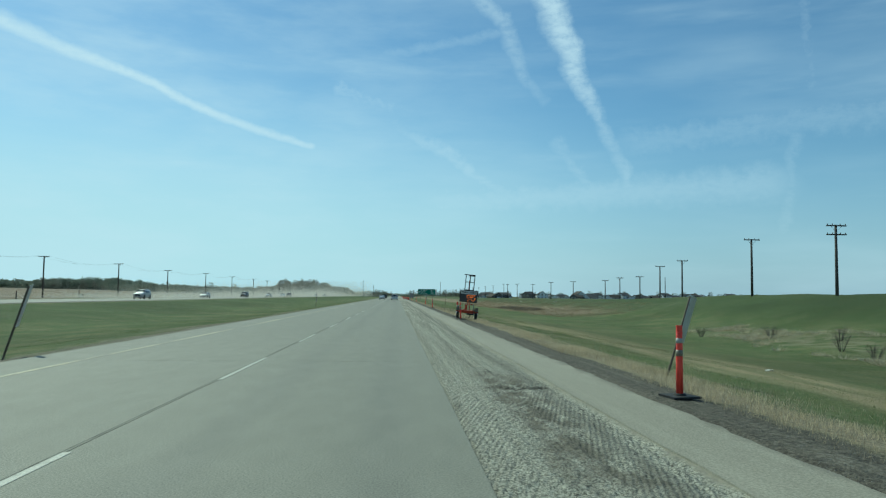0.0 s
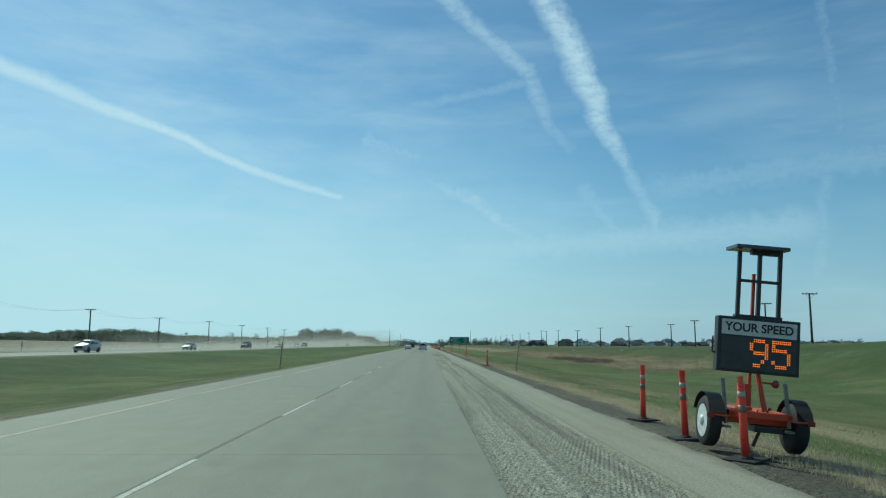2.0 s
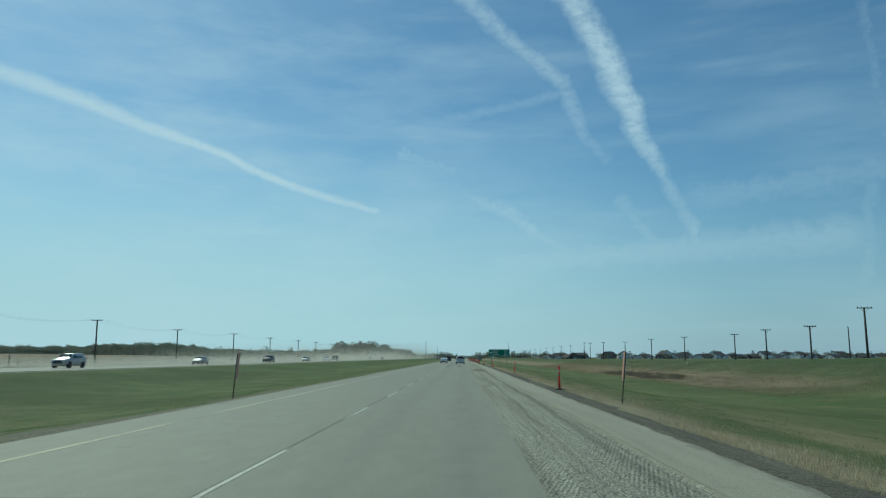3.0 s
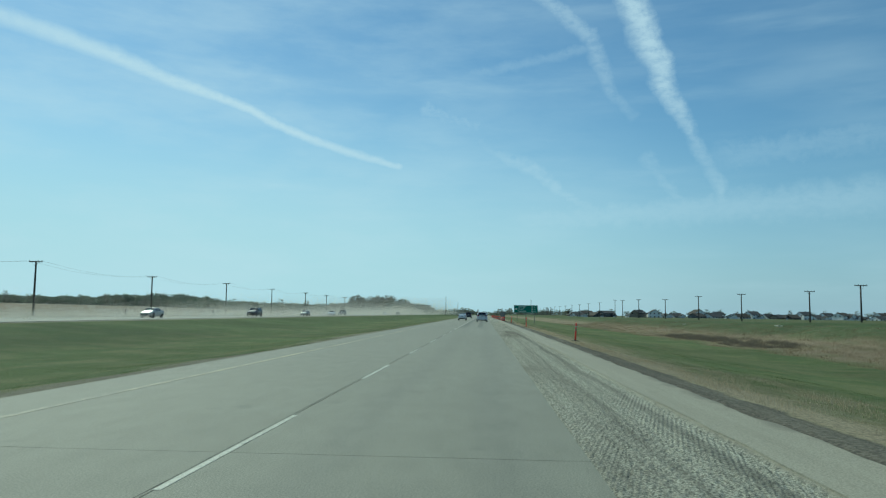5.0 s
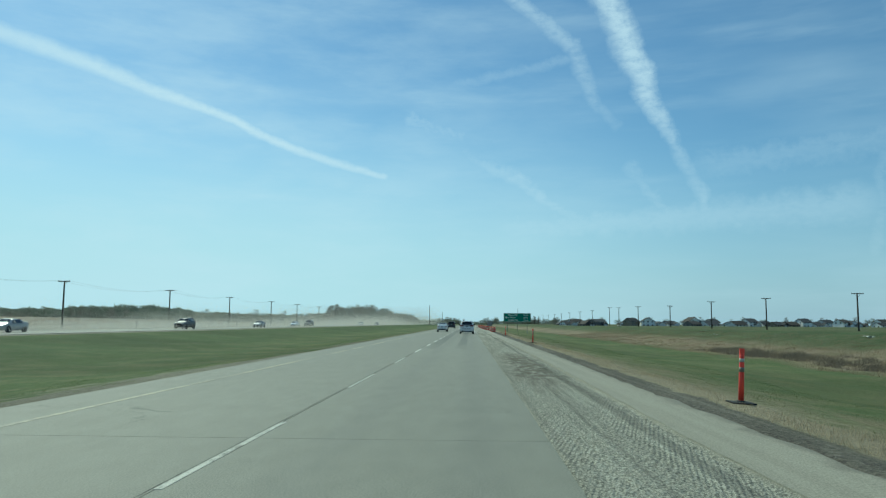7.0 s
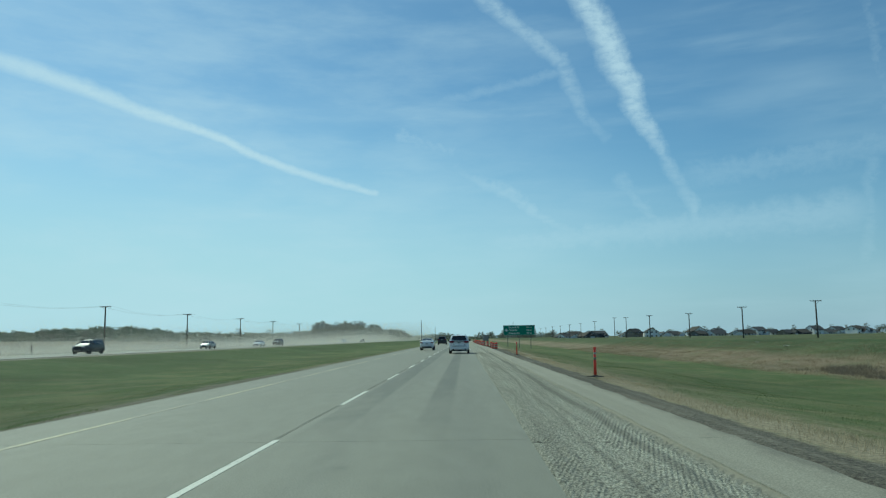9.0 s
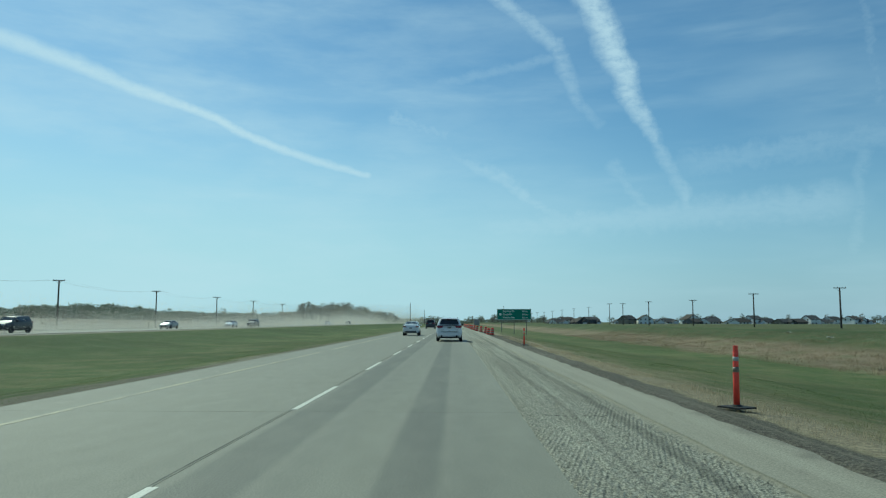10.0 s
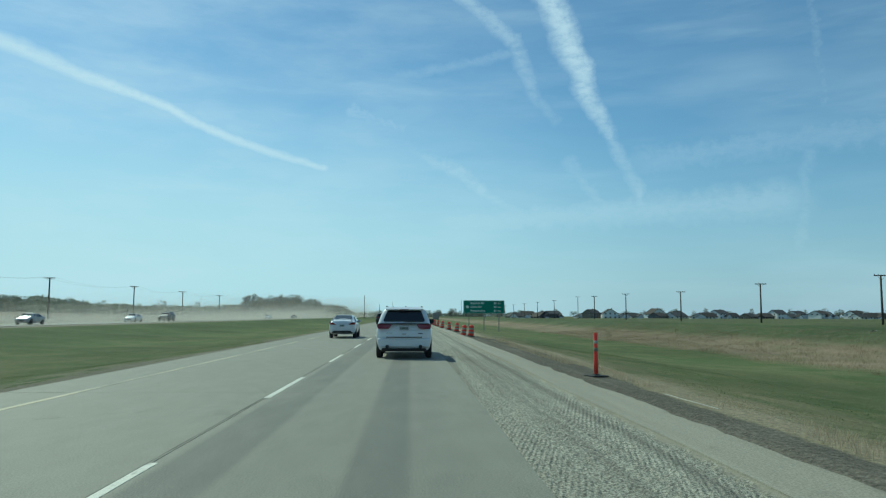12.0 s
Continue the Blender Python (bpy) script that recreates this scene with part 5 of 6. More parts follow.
def gabled(bm, a, b, eave, ridge, along_x, m):
    """A block with gable ends: half sizes a and b."""
    if along_x:
        ends = [[(s * a, p, q) for p, q in ((-b, 0), (b, 0), (b, eave), (0, ridge), (-b, eave))] for s in (-1, 1)]
    else:
        ends = [[(p, s * b, q) for p, q in ((-a, 0), (a, 0), (a, eave), (0, ridge), (-a, eave))] for s in (-1, 1)]
    e = [[bm.verts.new(m @ Vector(p)) for p in end] for end in ends]
    for i in range(5):
        k = (i + 1) % 5
        bm.faces.new((e[0][i], e[0][k], e[1][k], e[1][i]))
    bm.faces.new(e[0])
    bm.faces.new(e[1][::-1])
    return bm


def roofing(bm, a, b, eave, ridge, along_x, m, o=0.45):
    """Two sloping roof plates with overhanging eaves."""
    for s in (-1, 1):
        if along_x:
            k = (ridge - eave) / b
            pts = [(-a - o, s * (b + o), eave - k * o), (a + o, s * (b + o), eave - k * o), (a + o, 0, ridge), (-a - o, 0, ridge)]
        else:
            k = (ridge - eave) / a
            pts = [(s * (a + o), -b - o, eave - k * o), (s * (a + o), b + o, eave - k * o), (0, b + o, ridge), (0, -b - o, ridge)]
        lo = [bm.verts.new(m @ Vector((p[0], p[1], p[2] + 0.02))) for p in pts]
        hi = [bm.verts.new(m @ Vector((p[0], p[1], p[2] + 0.22))) for p in pts]
        bm.faces.new(lo), bm.faces.new(hi[::-1])
        for i in range(4):
            bm.faces.new((lo[i], lo[(i + 1) % 4], hi[(i + 1) % 4], hi[i]))
    return bm


HUES = ("white", "grey", "tan", "dark")


def house(x, y, w, d, eave, ridge, along_x, wall, roof, turn, wing=0.0, group="houses beyond the field"):
    """A suburban house; wing: width of a lower gabled wing towards the road, with a broad door."""
    t = thing("house", pose(x, y, lay(x, y) - 1.2, 0, 0, turn), HUES[WALLS.index(wall)] + " sided suburban house with shingled gable roof", "house", group)
    a, b, flat = w / 2, d / 2, Matrix()
    part("wall", gabled(bmesh.new(), a, b, eave, ridge, along_x, flat), wall, t)
    part("roof", roofing(bmesh.new(), a, b, eave, ridge, along_x, flat), roof, t)
    if wing:
        m = pose(a - wing / 2 - 0.3, -b - 1.2, 0)
        part("wing_wall", gabled(bmesh.new(), wing / 2, 1.19, 2.6, 4.1, False, m), wall, t)
        part("wing_roof", roofing(bmesh.new(), wing / 2, 1.2, 2.6, 4.1, False, m, 0.3), roof, t)
        part("door", boxed(-wing * 0.36, wing * 0.36, -1.27, -1.2, 0.1, 2.2, m), M_TRIM, t, "broad pale garage door")
    rows = (1.1, 3.7) if eave > 4 else (1.1,)
    for zz in rows:
        for xx in np.arange(-a + 1.6, a - 1.0 - (wing if zz < 2 else 0), 3.2):
            win = part("window", boxed(xx - 0.65, xx + 0.65, -b - 0.05, -b + 0.02, zz, zz + 1.3), M_TRIM, t, "white framed window")
            part("pane", boxed(xx - 0.55, xx + 0.55, -b - 0.07, -b - 0.052, zz + 0.1, zz + 1.2), M_GLASS, win)
    for yy in (-b * 0.4, b * 0.4):
        win = part("window", boxed(-a - 0.05, -a + 0.02, yy - 0.6, yy + 0.6, rows[-1], rows[-1] + 1.2), M_TRIM, t, "white framed window")
        part("pane", boxed(-a - 0.07, -a - 0.052, yy - 0.5, yy + 0.5, rows[-1] + 0.1, rows[-1] + 1.1), M_GLASS, win)
    part("vent", boxed(a * 0.3 - 0.25, a * 0.3 + 0.25, -0.25, 0.25, ridge - 0.5, ridge + 0.7), M_TRIM if wall is WALLS[3] else roof, t, "roof vent stack")
    return t


rng = random.Random(11)
for row, (y0, step) in enumerate(((690, 3.5), (738, 5.0))):
    px, k = 80.0, 0
    while px < 430:
        w, d = rng.uniform(8.5, 13.5), rng.uniform(8.0, 10.5)
        y = y0 + rng.uniform(-14, 14) + (60 if px < 115 else 0)
        two = rng.random() < 0.2
        eave = 4.5 if two else 2.5
        along = rng.random() < 0.72
        wall = WALLS[0] if rng.random() < 0.6 else rng.choice(WALLS[1:])
        house(px + w / 2, y, w, d, eave, eave + 0.25 * (d if along else w) + rng.uniform(-0.2, 0.5), along, wall, ROOFS[k % 3], rng.uniform(18, 40) if along else rng.uniform(-25, 30), rng.choice((0, 4.5, 5.5)))
        px += w + rng.uniform(0.3, step)
        k += 1
for x, y, turn in ((-231, 741, 30), (-214, 736, 12)):
    house(x, y, 11, 8, 5.6, 7.8, True, WALLS[0], WALLS[0], turn, 0, "farm buildings among trees")

# ---------------------------------------------------------------- trees
M_BARK = mat("grey_brown_bark", (0.10, 0.085, 0.07), 0.9, vary=0.3, scale=4)
# broadleaf colours are paled and greyed: distance haze is painted into them
LEAVES = [grass_material("spring_leaves", (0.16, 0.19, 0.15), (0.28, 0.30, 0.25)), grass_material("brown_buds", (0.185, 0.19, 0.16), (0.32, 0.315, 0.275)), grass_material("olive_leaves", (0.15, 0.175, 0.135), (0.26, 0.28, 0.225)),
          grass_material("spruce_needles", (0.025, 0.04, 0.03), (0.05, 0.07, 0.055)), grass_material("green_leaves", (0.14, 0.178, 0.14), (0.245, 0.285, 0.232))]


for m in LEAVES:
    tr = Tree(m)
    link = tr.b.inputs["Base Color"].links[0].from_socket
    thin = tr.t.nodes.new("ShaderNodeBsdfTranslucent")
    tr.t.links.new(link, thin.inputs["Color"])
    both = tr.t.nodes.new("ShaderNodeMixShader")
    both.inputs["Fac"].default_value = 0.5
    tr.t.links.new(tr.b.outputs[0], both.inputs[1]), tr.t.links.new(thin.outputs[0], both.inputs[2])
    tr.t.links.new(both.outputs[0], tr.t.nodes["Material Output"].inputs["Surface"])


def leaf_cloud(rng, centres, count, size):
    """Many small leaf tufts scattered round limb ends."""
    verts, faces = [], []
    for i in range(count):
        c, rad = centres[rng.integers(len(centres))]
        d = rng.normal(0, 1, 3)
        d *= rad * rng.random() ** 0.4 / np.linalg.norm(d)
        p = np.array(c) + d * (1, 1, 0.8)
        for q in range(2):
            a, b = rng.normal(0, 1, 3), rng.normal(0, 1, 3)
            s = size * rng.uniform(0.5, 1.2)
            n = len(verts)
            verts += [p, p + a * s * 0.6, p + b * s * 0.6]
            faces.append((n, n + 1, n + 2))
    return verts, faces


def tree(kind, seed, h, spread, leaf, count, name, label):
    rng = np.random.default_rng(seed)
    t = thing(name, pose(0, 0, 0), label, "tree", "trees along the horizon")
    wood = rod(bmesh.new(), (0, 0, -0.2), (0.1, 0, h * (0.95 if kind == "spruce" else 0.55)), 0.022 * h, 0.006 * h, 7)
    centres = []
    if kind == "spruce":
        for k in range(14):
            z = h * (0.12 + 0.86 * k / 13)
            r = spread * (1 - k / 13.6)
            for a in np.arange(0, 6.28, 1.05):
                a += k
                centres.append(((r * 0.65 * math.cos(a), r * 0.65 * math.sin(a), z - 0.1 * r), 0.14 * h * (1 - k / 16)))
                if k % 3 == 0:
                    rod(wood, (0, 0, z), (r * math.cos(a), r * math.sin(a), z - 0.15 * r), 0.04, 0.01, 4)
    else:
        for k in range(20):
            a, e = rng.uniform(0, 6.28), rng.uniform(0.05, 1.35)
            reach = spread * rng.uniform(0.55, 1.0) * math.cos(e) + 0.3
            z0 = h * rng.uniform(0.06, 0.5)
            tip = (reach * math.cos(a), reach * math.sin(a), min(h * 0.93, z0 + h * 0.5 * math.sin(e) + 0.6))
            rod(wood, (0.02 * z0, 0, z0), tip, 0.008 * h, 0.003 * h, 5)
            for q in range(3):
                f = np.array(tip) + rng.normal(0, 0.13 * spread, 3)
                rod(wood, tip, f, 0.003 * h, 0.001 * h, 4)
                centres.append((tuple(f), spread * rng.uniform(0.18, 0.34)))
    part("trunk", wood, M_BARK, t, "bare trunk and limbs")
    v, f = leaf_cloud(rng, centres, count, 0.019 * h)
    c = new("crown", mesh("crown", v, f, leaf))
    c.parent = t
    return t


PROTO = [tree("round", 1, 11, 4.6, LEAVES[0], 4200, "broadleaf_tree", "olive green spreading broadleaf tree in spring leaf"), tree("round", 2, 12, 4.0, LEAVES[1], 3200, "broadleaf_tree", "brownish half-bare spring tree with thin crown"),
         tree("round", 3, 9, 5.0, LEAVES[2], 4200, "broadleaf_tree", "low bushy dark olive tree"), tree("spruce", 4, 13, 2.6, LEAVES[3], 900, "spruce_tree", "dark narrow spruce tree")]
rng = random.Random(5)
spots = [(3, -96.5, 640, 1.0)]
for k in range(26):
    spots.append((rng.choice((0, 1, 1, 1)), -112 + 2.6 * k + rng.uniform(-2, 2), 625 + rng.uniform(0, 70), rng.uniform(0.75, 1.12) * (0.98 if 4 < k < 20 else 0.7)))
for k in range(100):
    u = k / 99
    spots.append((rng.choice((0, 1, 2, 2)), -640 + 530 * u + rng.uniform(-4, 4), 720 + rng.uniform(-30, 60), rng.uniform(0.6, 0.85) * (1.1 if u < 0.62 else 1.05)))
for k in range(26):
    spots.append((rng.choice((0, 1, 1, 2)), -60 + 1.9 * k + rng.uniform(-2, 2), 1150 + rng.uniform(0, 300), rng.uniform(0.6, 1.0)))
for k in range(34):
    spots.append((rng.choice((0, 1, 2, 2)), 22 + 4.2 * k + rng.uniform(-3, 3), 1250 + rng.uniform(0, 250), rng.uniform(0.8, 1.15)))
for k in range(30):
    spots.append((rng.choice((0, 1, 2)), 110 + 11 * k + rng.uniform(-4, 4), 760 + rng.uniform(0, 60), rng.uniform(0.5, 0.75)))
for x, y in ((-88, 612), (-140, 660), (-66, 690)):
    spots.append((3, x, y, rng.uniform(0.55, 0.8)))
used = set()
for kind, x, y, s in spots:
    m = pose(x, y, lay(x, y), 0, 0, rng.uniform(0, 360))
    if kind in used:
        ob = copy_thing(PROTO[kind], m)
    else:
        ob = PROTO[kind]
        ob.matrix_basis = m
        used.add(kind)
    ob.scale = (s * rng.uniform(0.9, 1.25), s, s)

# continuous thickets between the single trees


def thicket(name, label, count, x0, x1, y0, y1, top, size, leaf, seed, wide=6.0):
    """A belt of trees: overlapping rounded crowns of many small leaf clumps."""
    r = np.random.default_rng(seed)
    crowns = max(8, int((x1 - x0) / (wide * 0.36)))
    cx = np.sort(r.uniform(x0, x1, crowns))
    cy = y0 + (y1 - y0) * (cx - x0) / (x1 - x0) + r.normal(0, 12, crowns)
    taper = np.clip(np.minimum(cx - x0, x1 - cx) / 25.0, 0.25, 1.0)
    ch = top * r.uniform(0.72, 1.0, crowns) * (0.8 + 0.2 * np.sin(cx * 0.021 + seed)) * taper ** 0.5
    cr = np.minimum(wide * r.uniform(0.45, 1.2, crowns), ch)
    k = r.integers(0, crowns, count)
    d = r.normal(0, 1, (count, 3))
    d /= np.linalg.norm(d, axis=1)[:, None]
    d *= (r.random(count) ** 0.3)[:, None] * (1 + 0.18 * np.sin(d[:, :1] * 7 + k[:, None]) * np.cos(d[:, 2:] * 6 + k[:, None] * 1.7))
    p = np.stack([cx[k] + d[:, 0] * cr[k], cy[k] + d[:, 1] * cr[k], ch[k] * 0.5 + d[:, 2] * ch[k] * 0.5], 1)
    foot = np.array([lay(float(a), float(b)) for a, b in zip(cx, cy)])
    low = r.random(count) < 0.22
    p[low, 0] = r.uniform(x0, x1, low.sum())
    p[low, 2] = r.random(low.sum()) * top * 0.5
    p[:, 2] = np.maximum(p[:, 2], 0.05) + np.interp(p[:, 0], cx, foot)
    v = np.stack([p + r.normal(0, 1, (count, 3)) * size for q in range(3)], 1).reshape(-1, 3)
    f = [(3 * q, 3 * q + 1, 3 * q + 2) for q in range(count)]
    return tagged(new(name, mesh(name, v, f, leaf)), label, "trees", kind="stuff")


thicket("far_woods", "dense green woods with rounded crowns along horizon", 240000, -680, -235, 745, 760, 13.0, 0.5, LEAVES[4], 1, 9.5)
thicket("far_woods", "low grey-green brush between far trees", 70000, -260, -105, 735, 690, 11.5, 0.42, LEAVES[0], 2, 7.5)
thicket("far_woods", "budding brown grove beside the far road", 60000, -122, -44, 665, 690, 15.0, 0.34, LEAVES[1], 3, 8.0)
thicket("far_woods", "low hazy brush past the grove", 12000, -60, -22, 700, 980, 7.0, 0.32, LEAVES[1], 9, 7.0)
thicket("far_woods", "low distant brush at the road's end", 16000, -60, 200, 1450, 1450, 9.0, 0.6, LEAVES[0], 4)

# ---------------------------------------------------------------- grass and stones


def tufts(name, label, xs, ys, blades, height, width, material, seed, keep=None):
    """Loose standing blades over a stretch of verge, one mesh."""
    r = np.random.default_rng(seed)
    x, y = r.uniform(*xs, blades), ys[0] + (ys[1] - ys[0]) * r.random(blades)
    clump = np.array([noise.noise((float(a) * 0.8, float(b) * 0.35, seed)) for a, b in zip(x, y)])
    ok = clump > r.uniform(-0.45, 0.25, blades)
    if keep is not None:
        ok &= keep(x, y)
    x, y, clump = x[ok], y[ok], clump[ok]
    n = len(x)
    z = np.array([lay(float(a), float(b)) for a, b in zip(x, y)])
    h = height * r.uniform(0.4, 1.1, n) * (0.8 + clump)
    a = r.uniform(0, 6.28, n)
    lean = r.normal(0, 0.35, (n, 2)) * h[:, None]
    w = width * r.uniform(0.6, 1.4, n)
    base = np.stack([x, y, z - 0.01], 1)
    side = np.stack([np.cos(a) * w, np.sin(a) * w, 0 * a], 1)
    tip = base + np.stack([lean[:, 0], lean[:, 1], h], 1)
    v = np.stack([base - side, base + side, tip], 1).reshape(-1, 3)
    me = bpy.data.meshes.new(name)
    me.vertices.add(3 * n), me.loops.add(3 * n), me.polygons.add(n)
    me.vertices.foreach_set("co", v.ravel().astype(np.float32))
    me.loops.foreach_set("vertex_index", np.arange(3 * n, dtype=np.int32))
    me.polygons.foreach_set("loop_start", np.arange(0, 3 * n, 3, dtype=np.int32))
    me.update(calc_edges=True)
    me.materials.append(material)
    return tagged(new(name, me), label, "grass", kind="stuff")


M_STRAW = grass_material("straw_blades", (0.40, 0.335, 0.22), (0.70, 0.59, 0.41))
M_DRY, M_GREENG = grass_material("dry_blades", (0.28, 0.235, 0.155), (0.54, 0.455, 0.315)), grass_material("green_blades", (0.10, 0.145, 0.05), (0.17, 0.20, 0.085))
M_REED = grass_material("rank_blades", (0.19, 0.145, 0.09), (0.36, 0.285, 0.185))
tufts("dry_grass", "sparse dry straw-coloured verge grass", (4.35, 5.6), (2, 235), 70000, 0.14, 0.004, M_DRY, 1)
tufts("dry_grass", "pale dry grass standing thick along the gravel", (4.45, 6.1), (3, 70), 42000, 0.13, 0.004, M_STRAW, 12)
tufts("dry_grass", "thin dry grass among green verge grass", (5.4, 8.5), (2, 110), 28000, 0.11, 0.004, M_DRY, 8)
tufts("green_grass", "short green spring grass on the verge", (6.0, 14), (2, 235), 90000, 0.06, 0.006, M_GREENG, 2)
tufts("green_grass", "short green spring grass in the median", (-16, -8.3), (2, 235), 90000, 0.06, 0.006, M_GREENG, 3)
tufts("ditch_grass", "rank tan grass standing in the ditch", (25, 38.5), (114, 330), 80000, 0.3, 0.009, M_REED, 4)
tufts("ditch_grass", "rough grey-tan grass on the far ditch bank", (38, 43), (120, 330), 18000, 0.28, 0.010, M_REED, 9)


def tussocks(count, seed):
    """Shaggy clumps of dead grass along the ditch bank."""
    r = np.random.default_rng(seed)
    v, f = [], []
    for k in range(count):
        x, y = r.uniform(24.0, 36.0), r.uniform(28, 72)
        if noise.noise((x * 0.22, y * 0.12, 7.7)) < r.uniform(-0.12, 0.38):
            continue
        z, rad, h = lay(x, y) - 0.03, r.uniform(0.3, 0.9), r.uniform(0.12, 0.4)
        for b in range(90):
            a, q = r.uniform(0, 6.28), r.random() ** 0.6
            p = np.array((x + rad * q * math.cos(a), y + rad * q * math.sin(a), z))
            out = np.array((math.cos(a), math.sin(a), 0)) * rad * r.uniform(0.2, 0.9) + r.normal(0, 0.08, 3)
            tip = p + out + (0, 0, h * (1.1 - 0.6 * q) * r.uniform(0.6, 1.2))
            w = np.array((-math.sin(a), math.cos(a), 0)) * 0.014
            n = len(v)
            v += [p - w, p + w, tip]
            f.append((n, n + 1, n + 2))
    return tagged(new("tussock_grass", mesh("tussock_grass", v, f, M_TUSSOCK)), "shaggy pale clumps of dead grass along ditch", "grass", kind="stuff")


M_TUSSOCK = grass_material("tussock_blades", (0.26, 0.24, 0.16), (0.60, 0.54, 0.40))
tussocks(1300, 5)


def bare_shrub(x, y, h, seed):
    """A leafless bush of many forking twigs."""
    r = random.Random(seed)
    t = thing("bare_shrub", pose(x, y, lay(x, y) - 0.03), "small leafless grey-brown bush among dead grass", "shrub", "shrubs along the ditch")
    wood, twigs = bmesh.new(), bmesh.new()
    for k in range(16):
        a, out = r.uniform(0, 6.28), r.uniform(0.15, 0.75) * h
        tip = Vector((out * math.cos(a), out * math.sin(a), h * r.uniform(0.6, 1.0)))
        rod(wood, (0.1 * math.cos(a), 0.1 * math.sin(a), 0), tip, 0.014, 0.006, 4)
        for q in range(5):
            p = tip * r.uniform(0.45, 1.0)
            rod(twigs, p, p + Vector((r.gauss(0, 0.2), r.gauss(0, 0.2), r.uniform(0.05, 0.35))) * h, 0.006, 0.002, 3)
    part("stem", wood, M_BARK, t)
    part("twigs", twigs, M_BARK, t)


for x, y, h, seed in ((27.2, 43.5, 1.1, 1), (29.8, 57.0, 1.0, 2), (26.0, 38.5, 0.9, 3), (31.5, 50.5, 1.0, 4), (25.8, 61.0, 0.8, 5)):
    bare_shrub(x, y, h, seed)
M_DARKREED = grass_material("dark_reeds", (0.12, 0.105, 0.082), (0.22, 0.19, 0.15))
tufts("ditch_reeds", "dark brown dead reeds in the wet ditch bottom", (27.5, 32.8), (160, 206), 26000, 0.40, 0.012, M_DARKREED, 6)


def stones(name, label, count, place, size, material, seed, category):
    r = random.Random(seed)
    v, f = [], []
    for k in range(count):
        x, y, z = place(r)
        s = size * r.uniform(0.4, 1.3)
        n = len(v)
        v += [(x + s * r.uniform(0.5, 1) * dx, y + s * r.uniform(0.5, 1) * dy, z + s * dz) for dx, dy, dz in ((-1, -0.6, 0), (0.9, -0.8, 0), (1, 0.7, 0), (-0.8, 0.9, 0), (-0.1, 0.1, 0.75))]
        f += [(n, n + 1, n + 4), (n + 1, n + 2, n + 4), (n + 2, n + 3, n + 4), (n + 3, n, n + 4)]
    return tagged(new(name, mesh(name, v, f, material)), label, category, kind="stuff")


def on_gravel(r):
    y = r.uniform(2, 230)
    x = pave_edge(y) + abs(r.gauss(0.02, 0.32))
    return x, y, lay(x, y) - 0.004


def on_heap(r):
    cx, cy, sx, sy = r.choice(((1.75, 12.2, 0.35, 1.1), (2.1, 9.0, 0.25, 1.6), (1.5, 10.4, 0.3, 1.0), (2.1, 11.6, 0.35, 0.12), (2.1, 11.6, 0.35, 0.12), (1.74, 14.2, 0.06, 0.35), (1.75, 141, 0.25, 5.0), (2.2, 136, 0.2, 4.0)))
    x, y = r.gauss(cx, sx), r.gauss(cy, sy)
    return min(max(x, 0.85), 2.4), y, -0.045


stones("gravel", "loose dark gravel along the pavement edge", 14000, on_gravel, 0.014, M_STONE, 1, "gravel")
stones("asphalt_debris", "crumbled dark asphalt lumps on milled strip", 1700, on_heap, 0.013, M_CLOD, 2, "rubble")



def on_edge(r):
    y = r.uniform(2, 230)
    x = pave_edge(y) + r.uniform(-0.02, 0.35)
    return x, y, lay(x, y) - 0.006


stones("pavement_chips", "pale broken asphalt chips along the ragged edge", 1500, on_edge, 0.024, M_SHOULDER, 7, "rubble")



def litter(x, y, s, seed):
    """A crumpled white scrap lying in the grass."""
    t = thing("litter", pose(x, y, lay(x, y) + 0.02, 0, 0, 40 * seed), "crumpled white scrap lying in ditch grass", "litter", "scraps in the ditch")
    bm = bmesh.new()
    bmesh.ops.create_grid(bm, x_segments=5, y_segments=4, size=s)
    for v in bm.verts:
        v.co.z = 0.5 * s * (0.4 + noise.noise((v.co.x / s * 1.7 + seed, v.co.y / s * 1.7, seed * 0.3)))
    bmesh.ops.solidify(bm, geom=bm.faces[:], thickness=0.01)
    part("scrap", bm, M_LINE, t)


for x, y, s, seed in ((41.9, 192.5, 0.45, 1), (40.2, 236, 0.3, 2), (42.5, 251, 0.25, 3), (13.0, 25.0, 0.12, 4)):
    litter(x, y, s, seed)

# drifting dust over the far carriageway: very many tiny pale flecks
M_DUST = mat("pale_dust", (0.78, 0.74, 0.66), 1.0, vary=0.05, spec=0.0)
thin = M_DUST.node_tree.nodes.new("ShaderNodeBsdfTranslucent")
thin.inputs["Color"].default_value = (0.78, 0.74, 0.66, 1)
both = M_DUST.node_tree.nodes.new("ShaderNodeMixShader")
M_DUST.node_tree.links.new(M_DUST.node_tree.nodes["Principled BSDF"].outputs[0], both.inputs[1])
M_DUST.node_tree.links.new(thin.outputs[0], both.inputs[2])
M_DUST.node_tree.links.new(both.outputs[0], M_DUST.node_tree.nodes["Material Output"].inputs["Surface"])


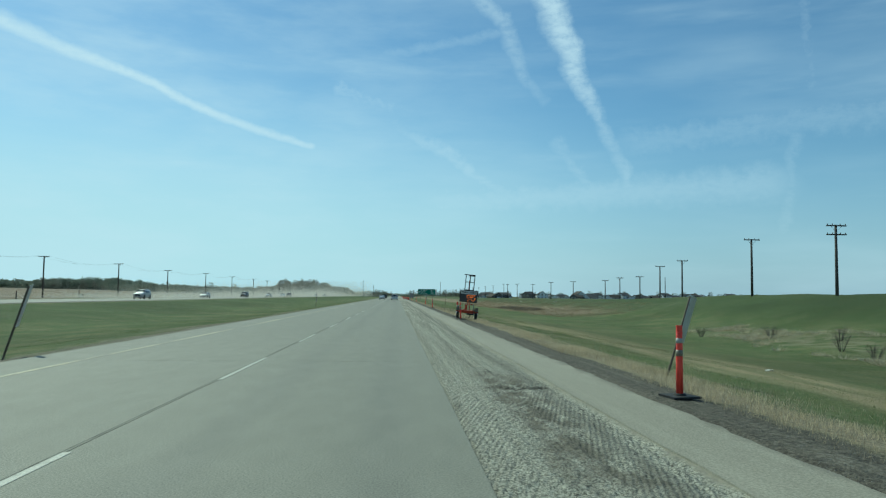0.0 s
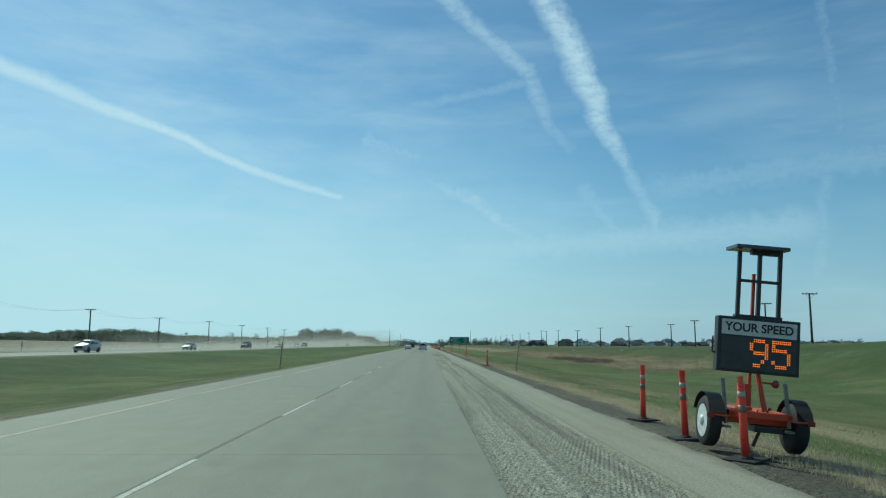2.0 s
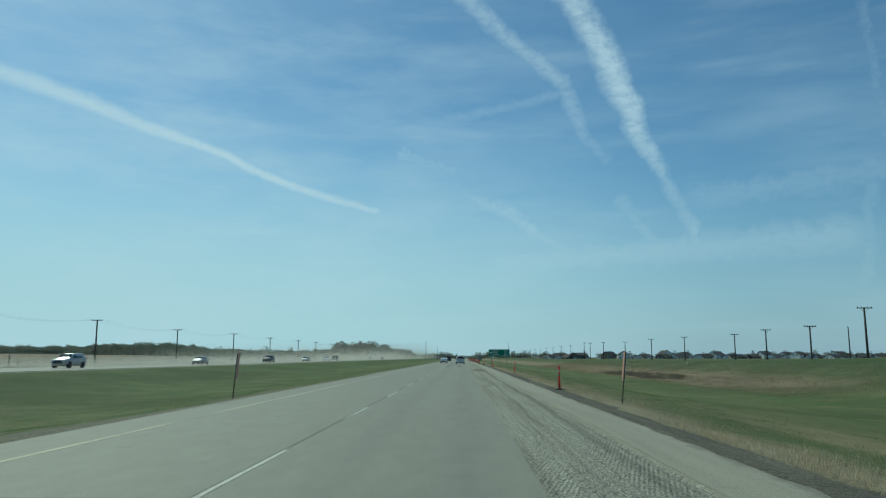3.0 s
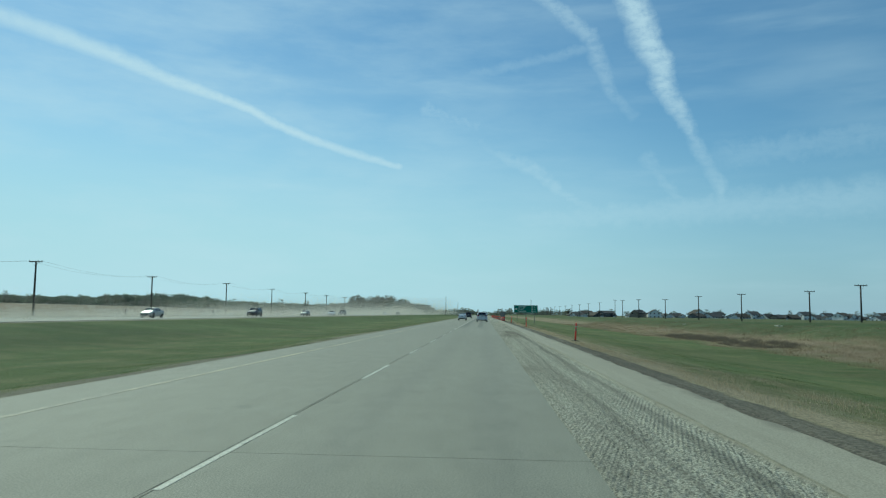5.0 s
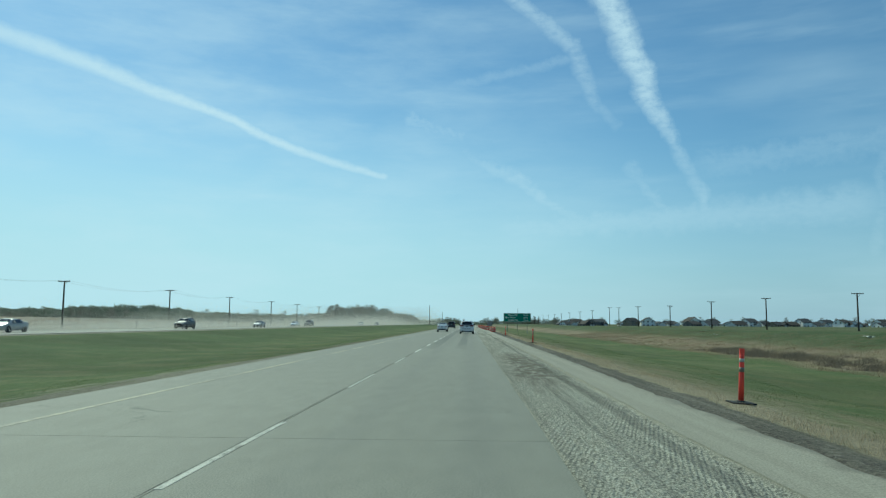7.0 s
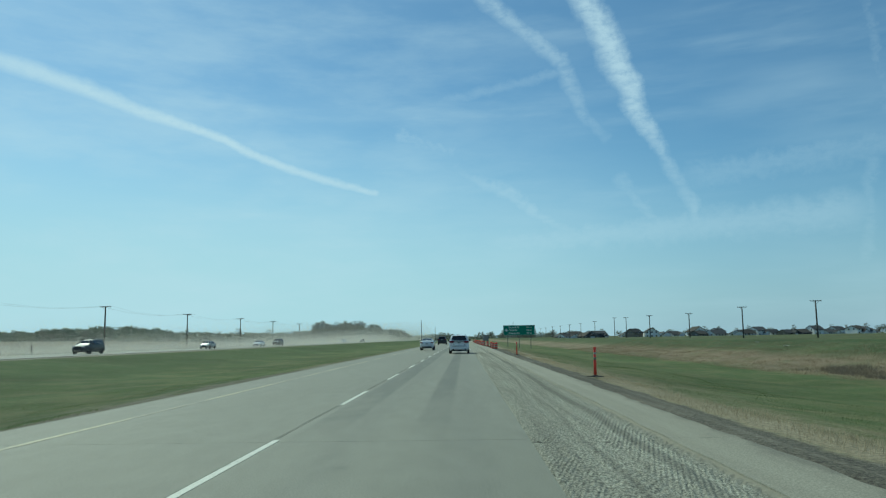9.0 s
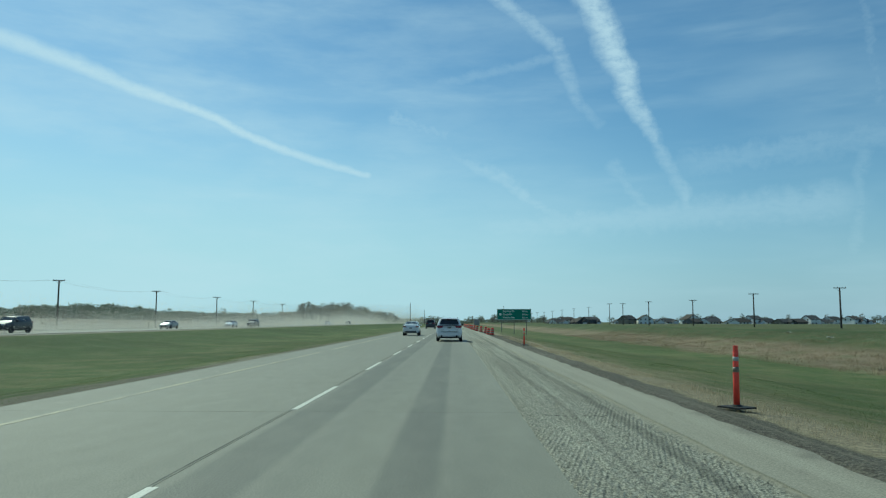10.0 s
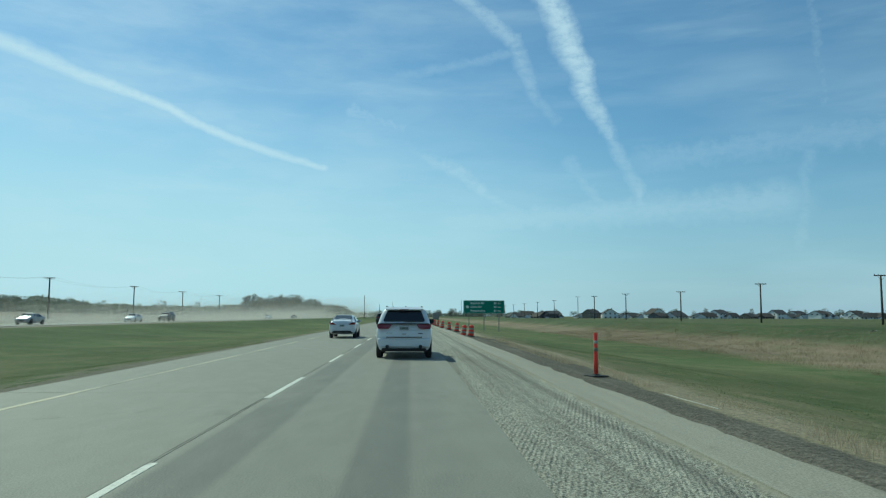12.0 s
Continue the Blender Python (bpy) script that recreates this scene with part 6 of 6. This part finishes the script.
def dust(count, seed):
    """Rolling plumes low over the road, and a thin veil drifting off over the field, which far off also stands for
    haze.
    """
    r = np.random.default_rng(seed)
    plumes = 70
    py = 150 + 620 * r.random(plumes) ** 1.1
    px = -48 - r.exponential(7, plumes)
    ph = r.uniform(0.5, 1.9, plumes) * np.interp(py, (150, 330, 800), (0.8, 1.3, 2.6))
    k = r.integers(0, plumes, count)
    y = py[k] + r.normal(0, 1, count) * np.interp(py[k], (150, 800), (8, 28))
    x = px[k] + r.normal(0, 1, count) * np.interp(py[k], (150, 800), (4, 9))
    z = 0.16 + np.abs(r.normal(0, 1, count)) * ph[k] * (0.5 + 0.5 * np.sin(y * 0.21 + k) ** 2)
    # towards the horizon the veil climbs and spreads, as dust and as distance haze
    veil = r.random(count) < 0.6
    y = np.where(veil, 120 + 680 * r.random(count) ** 0.72, y)
    x = np.where(veil, np.interp(y, (120, 500, 800), (-46, -44, -24)) - np.abs(r.normal(0, 1, count)) * np.interp(y, (120, 800), (18, 45)), x)
    z = np.where(veil, 0.16 + r.exponential(1.0, count) * np.interp(y, (120, 300, 800), (0.6, 1.4, 4.4)), z)
    ok = z < np.interp(y, (150, 800), (3.4, 16.0))
    p = np.stack([x, y, z], 1)[ok]
    n = len(p)
    s = np.interp(p[:, 1], (120, 800), (0.021, 0.062))[:, None]
    v = np.stack([p + r.normal(0, 1, (n, 3)) * s for k in range(3)], 1).reshape(-1, 3)
    me = bpy.data.meshes.new("dust")
    me.vertices.add(3 * n), me.loops.add(3 * n), me.polygons.add(n)
    me.vertices.foreach_set("co", v.ravel().astype(np.float32))
    me.loops.foreach_set("vertex_index", np.arange(3 * n, dtype=np.int32))
    me.polygons.foreach_set("loop_start", np.arange(0, 3 * n, 3, dtype=np.int32))
    me.update(calc_edges=True)
    me.materials.append(M_DUST)
    return tagged(new("dust", me), "pale dust drifting behind far traffic", "dust", kind="stuff")


dust(1250000, 21)

# ---------------------------------------------------------------- road slabs, pieces of the setting
slab_right = mesh("slab", [(x, y, z) for x in (DASH_X + 0.005, MILL_X0) for y in (0.006, PITCH - 0.006) for z in (-0.1, 0.0)],
                  [(0, 1, 3, 2), (4, 6, 7, 5), (0, 4, 5, 1), (2, 3, 7, 6), (0, 2, 6, 4), (1, 5, 7, 3)], M_LANE)
slab_left = mesh("slab", [(x, y, z) for x in (-7.72, DASH_X - 0.005) for y in (0.006, PITCH - 0.006) for z in (-0.1, 0.0)],
                 [(0, 1, 3, 2), (4, 6, 7, 5), (0, 4, 5, 1), (2, 3, 7, 6), (0, 2, 6, 4), (1, 5, 7, 3)], M_LANE)
for k in range(40):
    for data in (slab_right, slab_left):
        s = new("slab", data)
        s.parent = road
        s.location = (0, JOINT0 + PITCH * k, 0.0008 * noise.noise((k * 0.7, 0.3 * len(data.name), 0)))
end = JOINT0 + PITCH * 40
part("slab", boxed(-7.72, MILL_X0, end, 1500, -0.1, 0.0), M_LANE, road)
